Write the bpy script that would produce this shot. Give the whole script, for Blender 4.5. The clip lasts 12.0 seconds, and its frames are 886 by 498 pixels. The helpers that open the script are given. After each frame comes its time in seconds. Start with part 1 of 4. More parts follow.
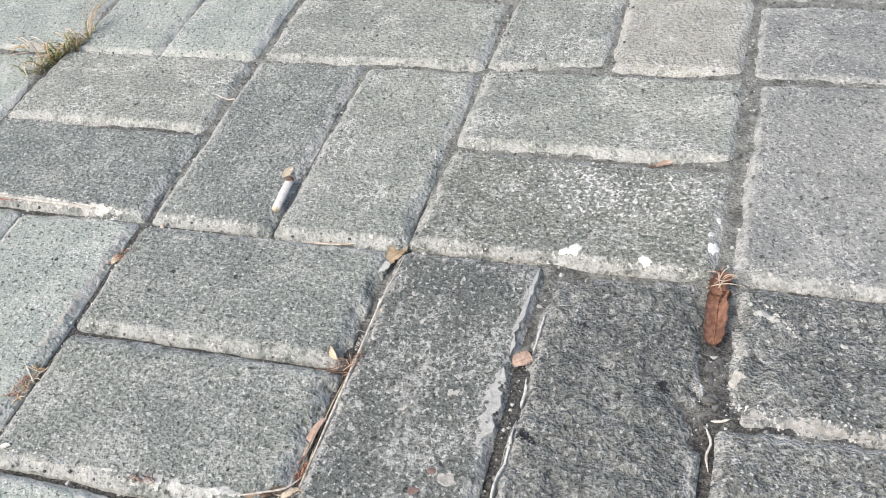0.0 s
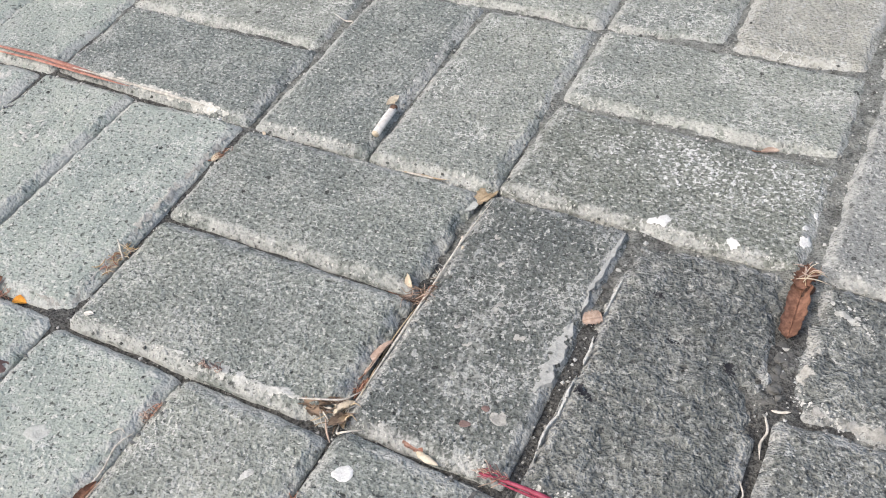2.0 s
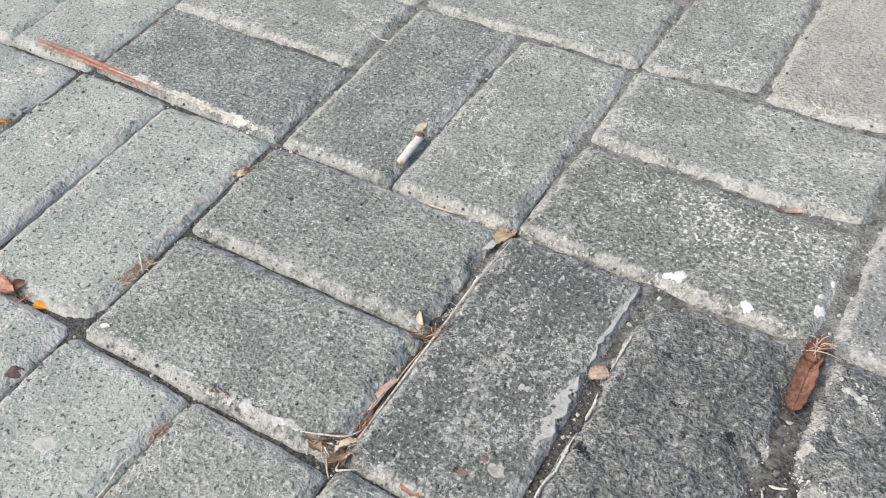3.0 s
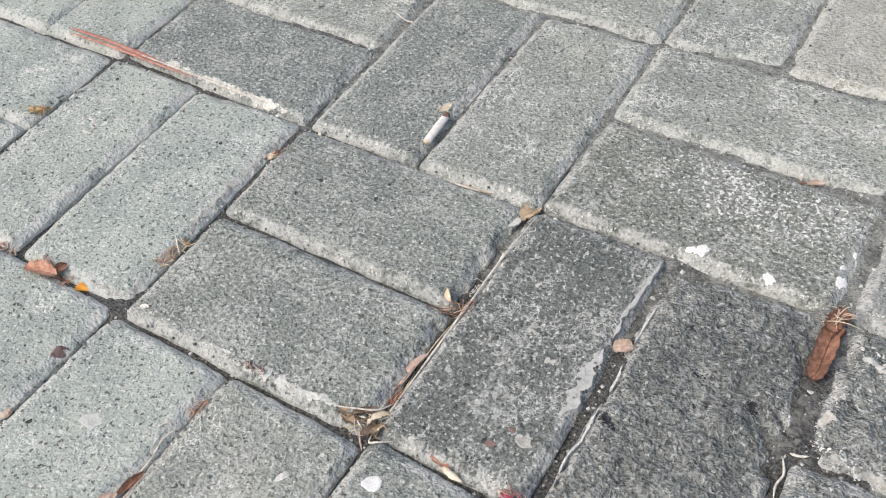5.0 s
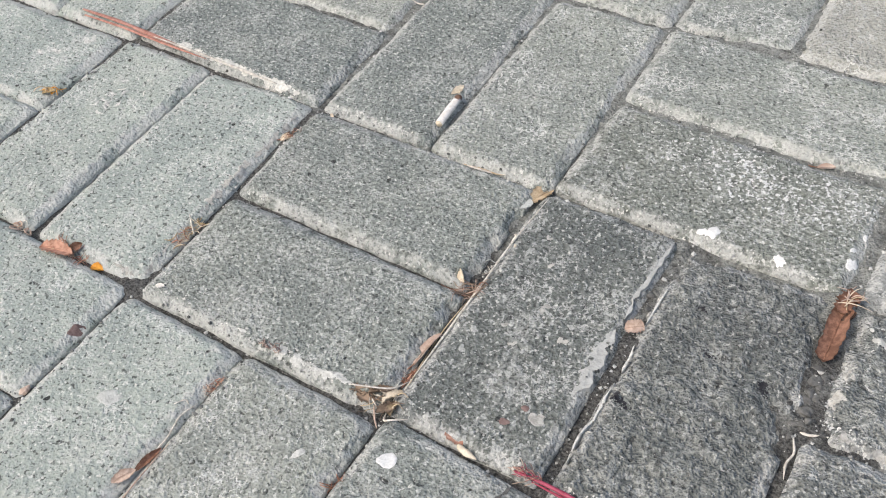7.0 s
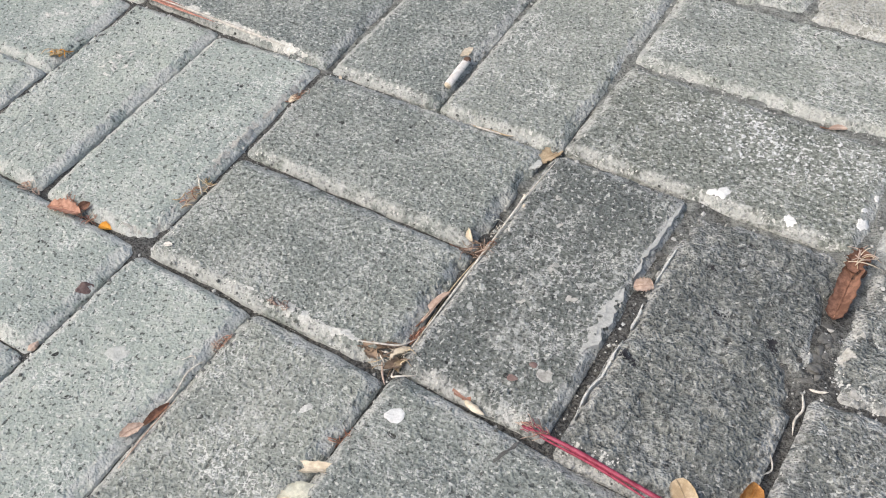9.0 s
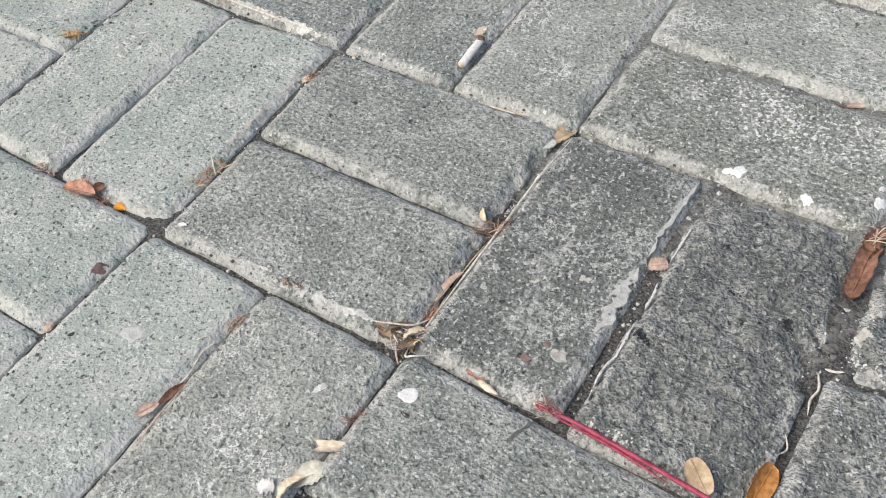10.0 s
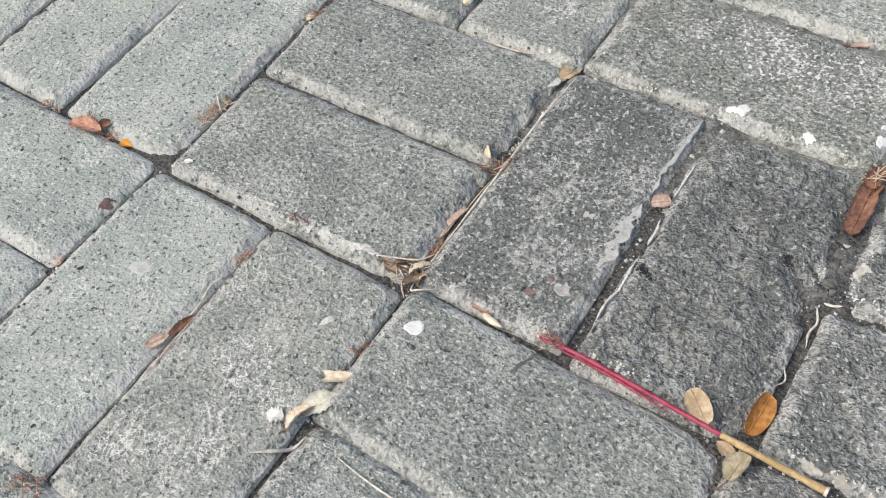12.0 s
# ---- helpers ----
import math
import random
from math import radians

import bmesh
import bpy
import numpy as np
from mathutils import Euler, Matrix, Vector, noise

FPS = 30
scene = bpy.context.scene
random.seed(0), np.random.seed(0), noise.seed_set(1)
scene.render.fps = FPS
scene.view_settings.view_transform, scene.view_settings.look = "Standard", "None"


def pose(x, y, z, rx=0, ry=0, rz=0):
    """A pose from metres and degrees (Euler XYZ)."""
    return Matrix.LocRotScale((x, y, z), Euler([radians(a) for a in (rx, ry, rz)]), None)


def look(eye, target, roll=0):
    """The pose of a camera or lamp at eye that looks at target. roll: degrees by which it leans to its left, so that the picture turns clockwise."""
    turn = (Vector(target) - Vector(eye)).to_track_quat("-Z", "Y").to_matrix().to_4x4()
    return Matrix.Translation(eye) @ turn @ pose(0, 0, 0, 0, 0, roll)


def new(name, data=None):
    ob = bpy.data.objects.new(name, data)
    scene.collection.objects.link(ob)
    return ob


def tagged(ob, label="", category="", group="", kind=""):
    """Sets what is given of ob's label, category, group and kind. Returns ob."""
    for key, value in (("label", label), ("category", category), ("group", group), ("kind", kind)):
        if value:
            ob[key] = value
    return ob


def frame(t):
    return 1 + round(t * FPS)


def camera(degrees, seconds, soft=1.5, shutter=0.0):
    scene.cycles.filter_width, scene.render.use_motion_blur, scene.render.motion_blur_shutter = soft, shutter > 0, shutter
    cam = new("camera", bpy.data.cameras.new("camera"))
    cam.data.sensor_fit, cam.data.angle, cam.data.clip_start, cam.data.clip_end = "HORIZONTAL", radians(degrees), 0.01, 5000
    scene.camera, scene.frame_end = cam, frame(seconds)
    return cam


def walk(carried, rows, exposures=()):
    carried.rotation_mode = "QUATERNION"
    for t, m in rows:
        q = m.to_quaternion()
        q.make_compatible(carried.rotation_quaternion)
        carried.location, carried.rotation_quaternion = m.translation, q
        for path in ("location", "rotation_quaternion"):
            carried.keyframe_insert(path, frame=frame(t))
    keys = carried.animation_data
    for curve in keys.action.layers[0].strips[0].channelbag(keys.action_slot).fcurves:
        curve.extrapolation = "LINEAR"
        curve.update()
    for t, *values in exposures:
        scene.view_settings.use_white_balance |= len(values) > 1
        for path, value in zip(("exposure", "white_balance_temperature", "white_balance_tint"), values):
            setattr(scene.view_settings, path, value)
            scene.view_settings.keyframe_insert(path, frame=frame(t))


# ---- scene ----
cam = camera(49.1, 12.0, soft=1.1)
PATH = [
    (0, (0.2364, -0.4222, 0.4599), (-0.3945, 0.8654, -0.9345), -12.86),
    (0.2, (0.2356, -0.4216, 0.4582), (-0.4057, 0.8454, -0.9501), -12.94),
    (0.5, (0.2361, -0.4232, 0.4584), (-0.4279, 0.8355, -0.9468), -12.48),
    (1, (0.2298, -0.4247, 0.4523), (-0.4557, 0.8100, -0.9639), -10.66),
    (1.2, (0.2298, -0.4267, 0.4560), (-0.4737, 0.7976, -0.9604), -10.03),
    (1.5, (0.2311, -0.4314, 0.4546), (-0.4957, 0.7714, -0.9684), -9.07),
    (2, (0.2373, -0.4348, 0.4572), (-0.5287, 0.7311, -0.9760), -8.33),
    (2.2, (0.2402, -0.4300, 0.4686), (-0.5388, 0.7008, -0.9855), -8.28),
    (2.5, (0.2375, -0.4127, 0.4745), (-0.5482, 0.7115, -0.9811), -7.25),
    (2.8, (0.2380, -0.4034, 0.4897), (-0.5615, 0.7011, -0.9735), -6.64),
    (3, (0.2352, -0.4058, 0.4862), (-0.5714, 0.7003, -0.9718), -6.10),
    (3.2, (0.2364, -0.4062, 0.4878), (-0.5746, 0.6865, -0.9779), -6.13),
    (4.8, (0.2406, -0.4104, 0.5019), (-0.6069, 0.6265, -0.9836), -9.07),
    (5, (0.2439, -0.4111, 0.4991), (-0.6005, 0.6259, -0.9881), -9.28),
    (5.5, (0.2416, -0.4135, 0.5006), (-0.5982, 0.6147, -0.9952), -9.69),
    (6, (0.2422, -0.4189, 0.5000), (-0.5969, 0.6081, -0.9971), -9.51),
    (6.5, (0.2400, -0.4236, 0.5006), (-0.5944, 0.6013, -1.0005), -9.20),
    (7, (0.2398, -0.4207, 0.5023), (-0.5942, 0.5959, -1.0046), -9.18),
    (7.2, (0.2404, -0.4221, 0.5013), (-0.5954, 0.5948, -1.0044), -9.06),
    (8.8, (0.2448, -0.4271, 0.4930), (-0.5912, 0.5586, -1.0332), -9.68),
    (9, (0.2439, -0.4321, 0.4898), (-0.5900, 0.5562, -1.0359), -9.51),
    (9.5, (0.2428, -0.4323, 0.4886), (-0.5963, 0.5356, -1.0474), -10.14),
    (10, (0.2451, -0.4319, 0.4874), (-0.6029, 0.5144, -1.0570), -10.92),
    (10.5, (0.2440, -0.4289, 0.4882), (-0.6075, 0.5006, -1.0645), -11.49),
    (11, (0.2479, -0.4326, 0.4800), (-0.6032, 0.4875, -1.0786), -11.63),
    (11.5, (0.2477, -0.4283, 0.4837), (-0.5933, 0.4712, -1.0923), -11.91),
    (12, (0.2472, -0.4445, 0.4877), (-0.5573, 0.4338, -1.1189), -11.15),
]
walk(cam, [(t, look(eye, target, roll)) for t, eye, target, roll in PATH],
     exposures=[(0, 0.43, 6490, 9), (1.2, 0.34, 6500, 9), (2.5, 0.30, 6500, 9), (12, 0.25, 6550, 8)])

# ---------------------------------------------------------------- sky and sun
SUN_ELEVATION, SUN_TURN = radians(52), radians(215)   # turn: clockwise from +y
world = bpy.data.worlds.new("sky")
scene.world = world
world.use_nodes = True
wn, wl = world.node_tree.nodes, world.node_tree.links
sky = wn.new("ShaderNodeTexSky")
sky.sky_type, sky.sun_disc = "NISHITA", False
sky.sun_elevation, sky.sun_rotation = SUN_ELEVATION, SUN_TURN
sky.air_density, sky.dust_density, sky.ozone_density = 1.0, 5.2, 0.4
wl.new(sky.outputs[0], wn["Background"].inputs[0])
wn["Background"].inputs[1].default_value = 0.165
sun = new("sun", bpy.data.lights.new("sun", "SUN"))
sun.data.energy, sun.data.angle, sun.data.color = 0.75, radians(28), (1.0, 0.975, 0.94)
sun.matrix_world = look((math.sin(SUN_TURN) * 5, math.cos(SUN_TURN) * 5, math.tan(SUN_ELEVATION) * 5), (0, 0, 0))


# ---------------------------------------------------------------- node helpers
class Nodes:
    """A small writer of node trees."""

    def __init__(self, name):
        self.mat = bpy.data.materials.new(name)
        self.mat.use_nodes = True
        self.t = self.mat.node_tree
        self.bsdf = self.t.nodes["Principled BSDF"]
        self.bsdf.inputs["Specular IOR Level"].default_value = 0.3

    def put(self, socket, value):
        if isinstance(value, (int, float)):
            socket.default_value = value
        elif isinstance(value, tuple):
            socket.default_value = value if len(value) == len(socket.default_value) else (*value, 1)
        else:
            self.t.links.new(value, socket)

    def math(self, op, a, b=0.0, c=0.0):
        n = self.t.nodes.new("ShaderNodeMath")
        n.operation = op
        for k, v in enumerate((a, b, c)):
            self.put(n.inputs[k], v)
        return n.outputs[0]

    def ramp(self, v, lo, hi, a=0.0, b=1.0):
        n = self.t.nodes.new("ShaderNodeMapRange")
        n.interpolation_type = "SMOOTHSTEP"
        for k, q in enumerate((v, lo, hi, a, b)):
            self.put(n.inputs[k], q)
        return n.outputs[0]

    def noise(self, where, scale, detail=2.0, rough=0.55):
        n = self.t.nodes.new("ShaderNodeTexNoise")
        self.put(n.inputs["Vector"], where)
        n.inputs["Scale"].default_value = scale
        n.inputs["Detail"].default_value = detail
        n.inputs["Roughness"].default_value = rough
        return n.outputs[0]

    def cells(self, where, scale):
        n = self.t.nodes.new("ShaderNodeTexVoronoi")
        self.put(n.inputs["Vector"], where)
        n.inputs["Scale"].default_value = scale
        return n.outputs[0]

    def mix(self, f, a, b, blend="MIX"):
        n = self.t.nodes.new("ShaderNodeMix")
        n.data_type, n.blend_type = "RGBA", blend
        self.put(n.inputs[0], f), self.put(n.inputs[6], a), self.put(n.inputs[7], b)
        return n.outputs[2]

    def place(self, spread=7.0):
        """Object coordinates, shifted by the object's random number."""
        tc = self.t.nodes.new("ShaderNodeTexCoord")
        info = self.t.nodes.new("ShaderNodeObjectInfo")
        add = self.t.nodes.new("ShaderNodeVectorMath")
        add.operation = "ADD"
        comb = self.t.nodes.new("ShaderNodeCombineXYZ")
        far = self.math("MULTIPLY", info.outputs["Random"], spread)
        self.put(comb.inputs[0], far), self.put(comb.inputs[1], far)
        self.put(add.inputs[0], tc.outputs["Object"]), self.put(add.inputs[1], comb.outputs[0])
        sep = self.t.nodes.new("ShaderNodeSeparateXYZ")
        self.put(sep.inputs[0], tc.outputs["Object"])
        return add.outputs[0], sep.outputs, info.outputs["Random"]

    def finish(self, colour, height=None, depth=0.001, rough=0.9, strength=1.0):
        self.put(self.bsdf.inputs["Base Color"], colour)
        self.put(self.bsdf.inputs["Roughness"], rough)
        if height is not None:
            n = self.t.nodes.new("ShaderNodeBump")
            n.inputs["Distance"].default_value = depth
            n.inputs["Strength"].default_value = strength
            self.put(n.inputs["Height"], height)
            self.put(self.bsdf.inputs["Normal"], n.outputs[0])
        return self.mat


# ---------------------------------------------------------------- materials
PITCH = 0.21            # one square of the basket weave
LONG, SHORT = 0.2080, 0.1033


def paver_material(name, low, high, lime=0.5, bloom=0.0, rough_face=1.0, edge=0.60, grains=1.0, pitted=1.0, flaky=0.0, curls=0.35, crisp=0.30, islands=False):
    """Weathered concrete: grain, pits, pale worn edges, lime blotches and white bloom."""
    n = Nodes(name)
    at, xyz, rnd = n.place()
    if islands:
        rnd = n.t.nodes.new("ShaderNodeNewGeometry").outputs["Random Per Island"]
    grain = n.noise(at, 345, 1.2, 0.6)
    second = n.noise(at, 600, 1, 0.6)
    clots = n.noise(at, 150, 4, 0.7)
    patches = n.noise(at, 26, 3, 0.6)
    broad = n.noise(at, 8, 2)
    mixed = n.math("ADD", n.math("MULTIPLY", grain, 0.76), n.math("MULTIPLY", second, 0.24))
    body = n.mix(n.ramp(mixed, 0.40, 0.60, 0.5 - crisp, 0.5 + crisp), low, high)
    tone = n.math("ADD", n.math("MULTIPLY", patches, 0.5), n.math("MULTIPLY", broad, 0.5))
    body = n.mix(1.0, body, n.mix(n.ramp(tone, 0.35, 0.65), (0.845, 0.865, 0.85), (1.085, 1.095, 1.04)), "MULTIPLY")
    body = n.mix(1.0, body, n.mix(rnd, (0.93, 0.945, 0.95), (1.40, 1.38, 1.35) if islands else (1.05, 1.04, 1.02)), "MULTIPLY")
    if flaky:   # weathered paste: pale ridges and dark hollows, relief light and shade partly painted in
        ridge = n.noise(at, 170, 2, 0.55)
        body = n.mix(flaky, body, n.mix(1.0, body, n.mix(n.ramp(ridge, 0.36, 0.64), (0.65, 0.66, 0.66), (1.40, 1.40, 1.37)), "MULTIPLY"))
    # a thin film of pale dust in the hollows of broad patches
    body = n.mix(n.math("MULTIPLY", n.ramp(n.math("ADD", patches, n.math("MULTIPLY", grain, 0.5)), 0.74, 0.95), 0.35), body, (0.42, 0.43, 0.41))
    # dark pits, a few larger ones, and pale grains
    pits = n.math("MULTIPLY", n.ramp(n.noise(at, 285, 1.5, 0.6), 0.60, 0.65), n.ramp(n.noise(at, 55, 2, 0.6), 0.36, 0.60, 0.7, 1.0))
    body = n.mix(n.math("MULTIPLY", pits, 0.70 * pitted), body, (0.046, 0.048, 0.047))
    holes = n.ramp(n.noise(at, 105, 1, 0.4), 0.755, 0.77)
    body = n.mix(n.math("MULTIPLY", holes, 0.8 * pitted), body, (0.02, 0.02, 0.02))
    seeds = n.ramp(n.noise(at, 310, 1.5, 0.6), 0.61, 0.66)
    body = n.mix(n.math("MULTIPLY", seeds, 0.64 * grains), body, (0.62, 0.63, 0.60))
    flecks = n.math("MULTIPLY", n.ramp(n.noise(at, 560, 1, 0.5), 0.62, 0.665), n.ramp(n.noise(at, 40, 2, 0.6), 0.42, 0.62, 0.25, 1.0))
    body = n.mix(n.math("MULTIPLY", flecks, 0.26 * grains), body, (0.66, 0.67, 0.64))
    # curled pale lines of lime crust, in patches
    line = n.math("ABSOLUTE", n.math("SUBTRACT", n.noise(at, 120, 3, 0.6), 0.5))
    curl = n.math("MULTIPLY", n.ramp(line, 0.034, 0.012), n.ramp(n.noise(at, 21, 3, 0.65), 0.49, 0.60))
    body = n.mix(n.math("MULTIPLY", curl, curls), body, (0.68, 0.69, 0.66))
    # lime blotches, and bloom in the middle of the face
    blot = n.ramp(n.math("ADD", n.noise(at, 165, 2, 0.55), n.math("MULTIPLY", patches, 0.35)), 0.86 - 0.08 * lime, 0.885 - 0.08 * lime)
    body = n.mix(n.math("MULTIPLY", blot, min(0.75, 0.3 + 0.4 * lime)), body, (0.46, 0.475, 0.455))
    if bloom:
        cx, cy = n.math("SUBTRACT", xyz[0], 0.030), n.math("SUBTRACT", xyz[1], 0.020)
        r = n.math("ADD", n.math("MULTIPLY", n.math("MULTIPLY", cx, cx), 17), n.math("MULTIPLY", n.math("MULTIPLY", cy, cy), 130))
        ragged = n.math("ADD", n.math("MULTIPLY", n.noise(at, 300, 2, 0.6), 1.15), n.math("ADD", n.math("MULTIPLY", clots, 0.55), n.math("MULTIPLY", patches, 0.35)))
        white = n.ramp(n.math("SUBTRACT", ragged, r), 1.08, 1.14)
        body = n.mix(n.math("MULTIPLY", white, bloom), body, (0.74, 0.75, 0.74))
    # worn, limy arris
    ex = n.math("SUBTRACT", LONG / 2, n.math("ABSOLUTE", xyz[0]))
    ey = n.math("SUBTRACT", SHORT / 2, n.math("ABSOLUTE", xyz[1]))
    rim = n.math("MINIMUM", ex, ey)
    wav = n.math("ADD", rim, n.math("MULTIPLY", n.math("SUBTRACT", clots, 0.5), 0.014))
    band = n.math("MULTIPLY", n.ramp(wav, 0.0100, 0.0050), n.ramp(n.noise(at, 40, 5, 0.75), 0.40, 0.54))
    band = n.math("MULTIPLY", band, n.ramp(mixed, 0.32, 0.48, 0.35, 1.0))
    body = n.mix(n.math("MULTIPLY", band, edge), body, (0.56, 0.565, 0.54))
    height = n.math("ADD", n.math("MULTIPLY", mixed, 0.8), n.math("MULTIPLY", clots, 0.5))
    if flaky:
        height = n.math("ADD", height, n.math("MULTIPLY", ridge, 1.7 * flaky))
    height = n.math("SUBTRACT", height, n.math("MULTIPLY", n.math("ADD", pits, n.math("MULTIPLY", holes, 2)), 0.2))
    return n.finish(body, height, 0.0036 * rough_face, 0.92)


M_GREY = paver_material("concrete_grey", (0.142, 0.156, 0.151), (0.317, 0.343, 0.331))
M_PALE = paver_material("concrete_pale", (0.192, 0.205, 0.194), (0.392, 0.416, 0.392), lime=0.8, curls=0.75, pitted=0.95, crisp=0.24)
# cool pale left pavers, raised further: the sky's sheen is put into the colour
M_SOFT = paver_material("concrete_pale_sheen", (0.262, 0.290, 0.275), (0.445, 0.487, 0.460), lime=0.6, edge=0.72, pitted=1.15, grains=1.1, curls=0.6, crisp=0.13, rough_face=0.75)
M_LIMY = paver_material("concrete_limy", (0.094, 0.101, 0.098), (0.220, 0.235, 0.228), lime=0.9, edge=0.6, grains=1.0, curls=0.46)
M_DARK = paver_material("concrete_dark", (0.107, 0.113, 0.113), (0.222, 0.233, 0.231), lime=0.3, rough_face=1.6, flaky=0.22, curls=0.2, grains=0.7)
M_MID = paver_material("concrete_mid", (0.114, 0.121, 0.121), (0.244, 0.257, 0.257), lime=0.3, rough_face=1.6, flaky=0.22, curls=0.35)
M_BLOOM = paver_material("concrete_bloom", (0.122, 0.131, 0.121), (0.284, 0.304, 0.284), lime=0.7, bloom=0.80, grains=1.2)
M_WARM = paver_material("concrete_warm", (0.300, 0.301, 0.282), (0.430, 0.428, 0.402), lime=0.9, grains=0.6, pitted=0.5, curls=0.7)
M_COOL = paver_material("concrete_cool", (0.182, 0.189, 0.192), (0.330, 0.342, 0.346), lime=0.5, grains=0.9, pitted=0.9, curls=0.45, crisp=0.18, rough_face=0.8)
M_OUTER = paver_material("concrete_outer", (0.145, 0.159, 0.154), (0.324, 0.350, 0.337), edge=0.0, islands=True)


def soil_material():
    """Dark soil in the joints, giving way to packed grey sand towards +y and +x."""
    n = Nodes("joint_soil")
    at, xyz, rnd = n.place(0.0)
    a, b, c = n.noise(at, 480, 3, 0.7), n.noise(at, 110, 3, 0.6), n.noise(at, 9, 2)
    dark = n.mix(n.ramp(a, 0.35, 0.65), (0.046, 0.046, 0.044), (0.165, 0.165, 0.157))
    sand = n.mix(n.ramp(n.math("ADD", n.math("MULTIPLY", a, 0.5), n.math("MULTIPLY", b, 0.5)), 0.36, 0.64), (0.165, 0.172, 0.158), (0.365, 0.377, 0.351))
    sand = n.mix(n.math("MULTIPLY", n.ramp(n.noise(at, 62, 3, 0.7), 0.58, 0.66), 0.65), sand, (0.062, 0.063, 0.060))
    packed = n.math("ADD", n.math("MULTIPLY", xyz[1], 1.5), n.math("MULTIPLY", xyz[0], 0.30))
    f = n.ramp(n.math("ADD", packed, n.math("ADD", c, n.math("MULTIPLY", b, 0.35))), 0.56, 0.78)
    return n.finish(n.mix(f, dark, sand), n.math("ADD", a, n.math("MULTIPLY", b, 1.6)), 0.004, 0.97)


def far_ground_material():
    n = Nodes("far_ground")
    at, xyz, rnd = n.place(0.0)
    a, b = n.noise(at, 90, 4, 0.7), n.noise(at, 0.6, 4)
    return n.finish(n.mix(b, n.mix(a, (0.10, 0.095, 0.085), (0.24, 0.23, 0.21)), (0.17, 0.165, 0.15)), a, 0.01, 0.95)


M_SOIL, M_FAR = soil_material(), far_ground_material()


def litter_material(name, low, high, scale=300, rough=0.75, streak=(1, 1, 1), depth=0.0006, clear=0.0, spots=0.45):
    """Dry leaf, straw, bark, paper or paint: two tones, veins or fibres, and blotches."""
    n = Nodes(name)
    at, xyz, rnd = n.place()
    st = n.t.nodes.new("ShaderNodeVectorMath")
    st.operation = "MULTIPLY"
    n.put(st.inputs[0], at)
    st.inputs[1].default_value = streak
    a, b = n.noise(st.outputs[0], scale, 3, 0.65), n.noise(at, scale * 0.22, 3)
    c = n.mix(n.ramp(n.math("ADD", n.math("MULTIPLY", a, 0.6), n.math("MULTIPLY", b, 0.4)), 0.38, 0.62), low, high)
    c = n.mix(n.math("MULTIPLY", n.ramp(b, 0.58, 0.70), spots), c, tuple(v * 0.35 for v in low))
    c = n.mix(1.0, c, n.mix(rnd, (0.88, 0.88, 0.88), (1.1, 1.08, 1.05)), "MULTIPLY")
    n.bsdf.inputs["Specular IOR Level"].default_value = 0.35
    n.bsdf.inputs["Coat Weight"].default_value = clear
    return n.finish(c, a, depth, rough)


M_TAN = litter_material("leaf_tan", (0.35, 0.265, 0.165), (0.55, 0.445, 0.31))
M_BROWN = litter_material("leaf_brown", (0.15, 0.075, 0.048), (0.32, 0.17, 0.115), clear=0.1)
M_ORANGE = litter_material("leaf_orange", (0.33, 0.135, 0.03), (0.56, 0.28, 0.08), rough=0.5, clear=0.15)
M_RUST = litter_material("leaf_rust", (0.34, 0.165, 0.11), (0.55, 0.325, 0.24))
M_YELLOW = litter_material("petal_yellow", (0.55, 0.24, 0.03), (0.78, 0.40, 0.06))
M_PALEBITS = litter_material("litter_pale", (0.55, 0.47, 0.35), (0.80, 0.72, 0.58))
M_PINK = litter_material("petal_pink", (0.40, 0.295, 0.24), (0.62, 0.50, 0.42))
M_GREENISH = litter_material("leaf_greenish", (0.50, 0.50, 0.42), (0.74, 0.74, 0.64))
M_STRAW = litter_material("straw", (0.42, 0.33, 0.21), (0.72, 0.61, 0.44), streak=(0.2, 0.2, 1))
M_STRAWDARK = litter_material("shred_brown", (0.13, 0.092, 0.066), (0.38, 0.29, 0.215), streak=(0.3, 1, 1))
M_DULL = litter_material("leaf_dull", (0.28, 0.245, 0.165), (0.47, 0.41, 0.29))
M_ROOT = litter_material("root_pale", (0.48, 0.45, 0.40), (0.80, 0.77, 0.70))
M_REED = litter_material("reed_red", (0.31, 0.135, 0.10), (0.50, 0.27, 0.215), rough=0.5)
M_CRIMSON = litter_material("reed_crimson", (0.26, 0.028, 0.06), (0.43, 0.075, 0.13), rough=0.42, spots=0.1)
M_CANE = litter_material("cane_tan", (0.33, 0.235, 0.11), (0.52, 0.395, 0.215), rough=0.45)
M_GREEN = litter_material("grass_green", (0.12, 0.16, 0.045), (0.27, 0.31, 0.11))
M_PAPER = litter_material("paper_white", (0.64, 0.62, 0.58), (0.84, 0.82, 0.79), spots=0.25)
M_ASH = litter_material("burnt_brown", (0.03, 0.022, 0.018), (0.22, 0.13, 0.09))
M_PAINT = litter_material("paint_white", (0.72, 0.73, 0.72), (0.86, 0.87, 0.86), scale=500, spots=0.15)
M_GUM = litter_material("gum_grey", (0.44, 0.46, 0.44), (0.54, 0.56, 0.54), scale=500, spots=0.2)
M_MORTAR = litter_material("mortar_grey", (0.40, 0.41, 0.395), (0.53, 0.54, 0.52), scale=420, rough=0.9, spots=0.3)
M_CRUST = litter_material("mortar_mottled", (0.30, 0.30, 0.28), (0.50, 0.50, 0.475), scale=300, rough=0.92, spots=0.4, depth=0.001)
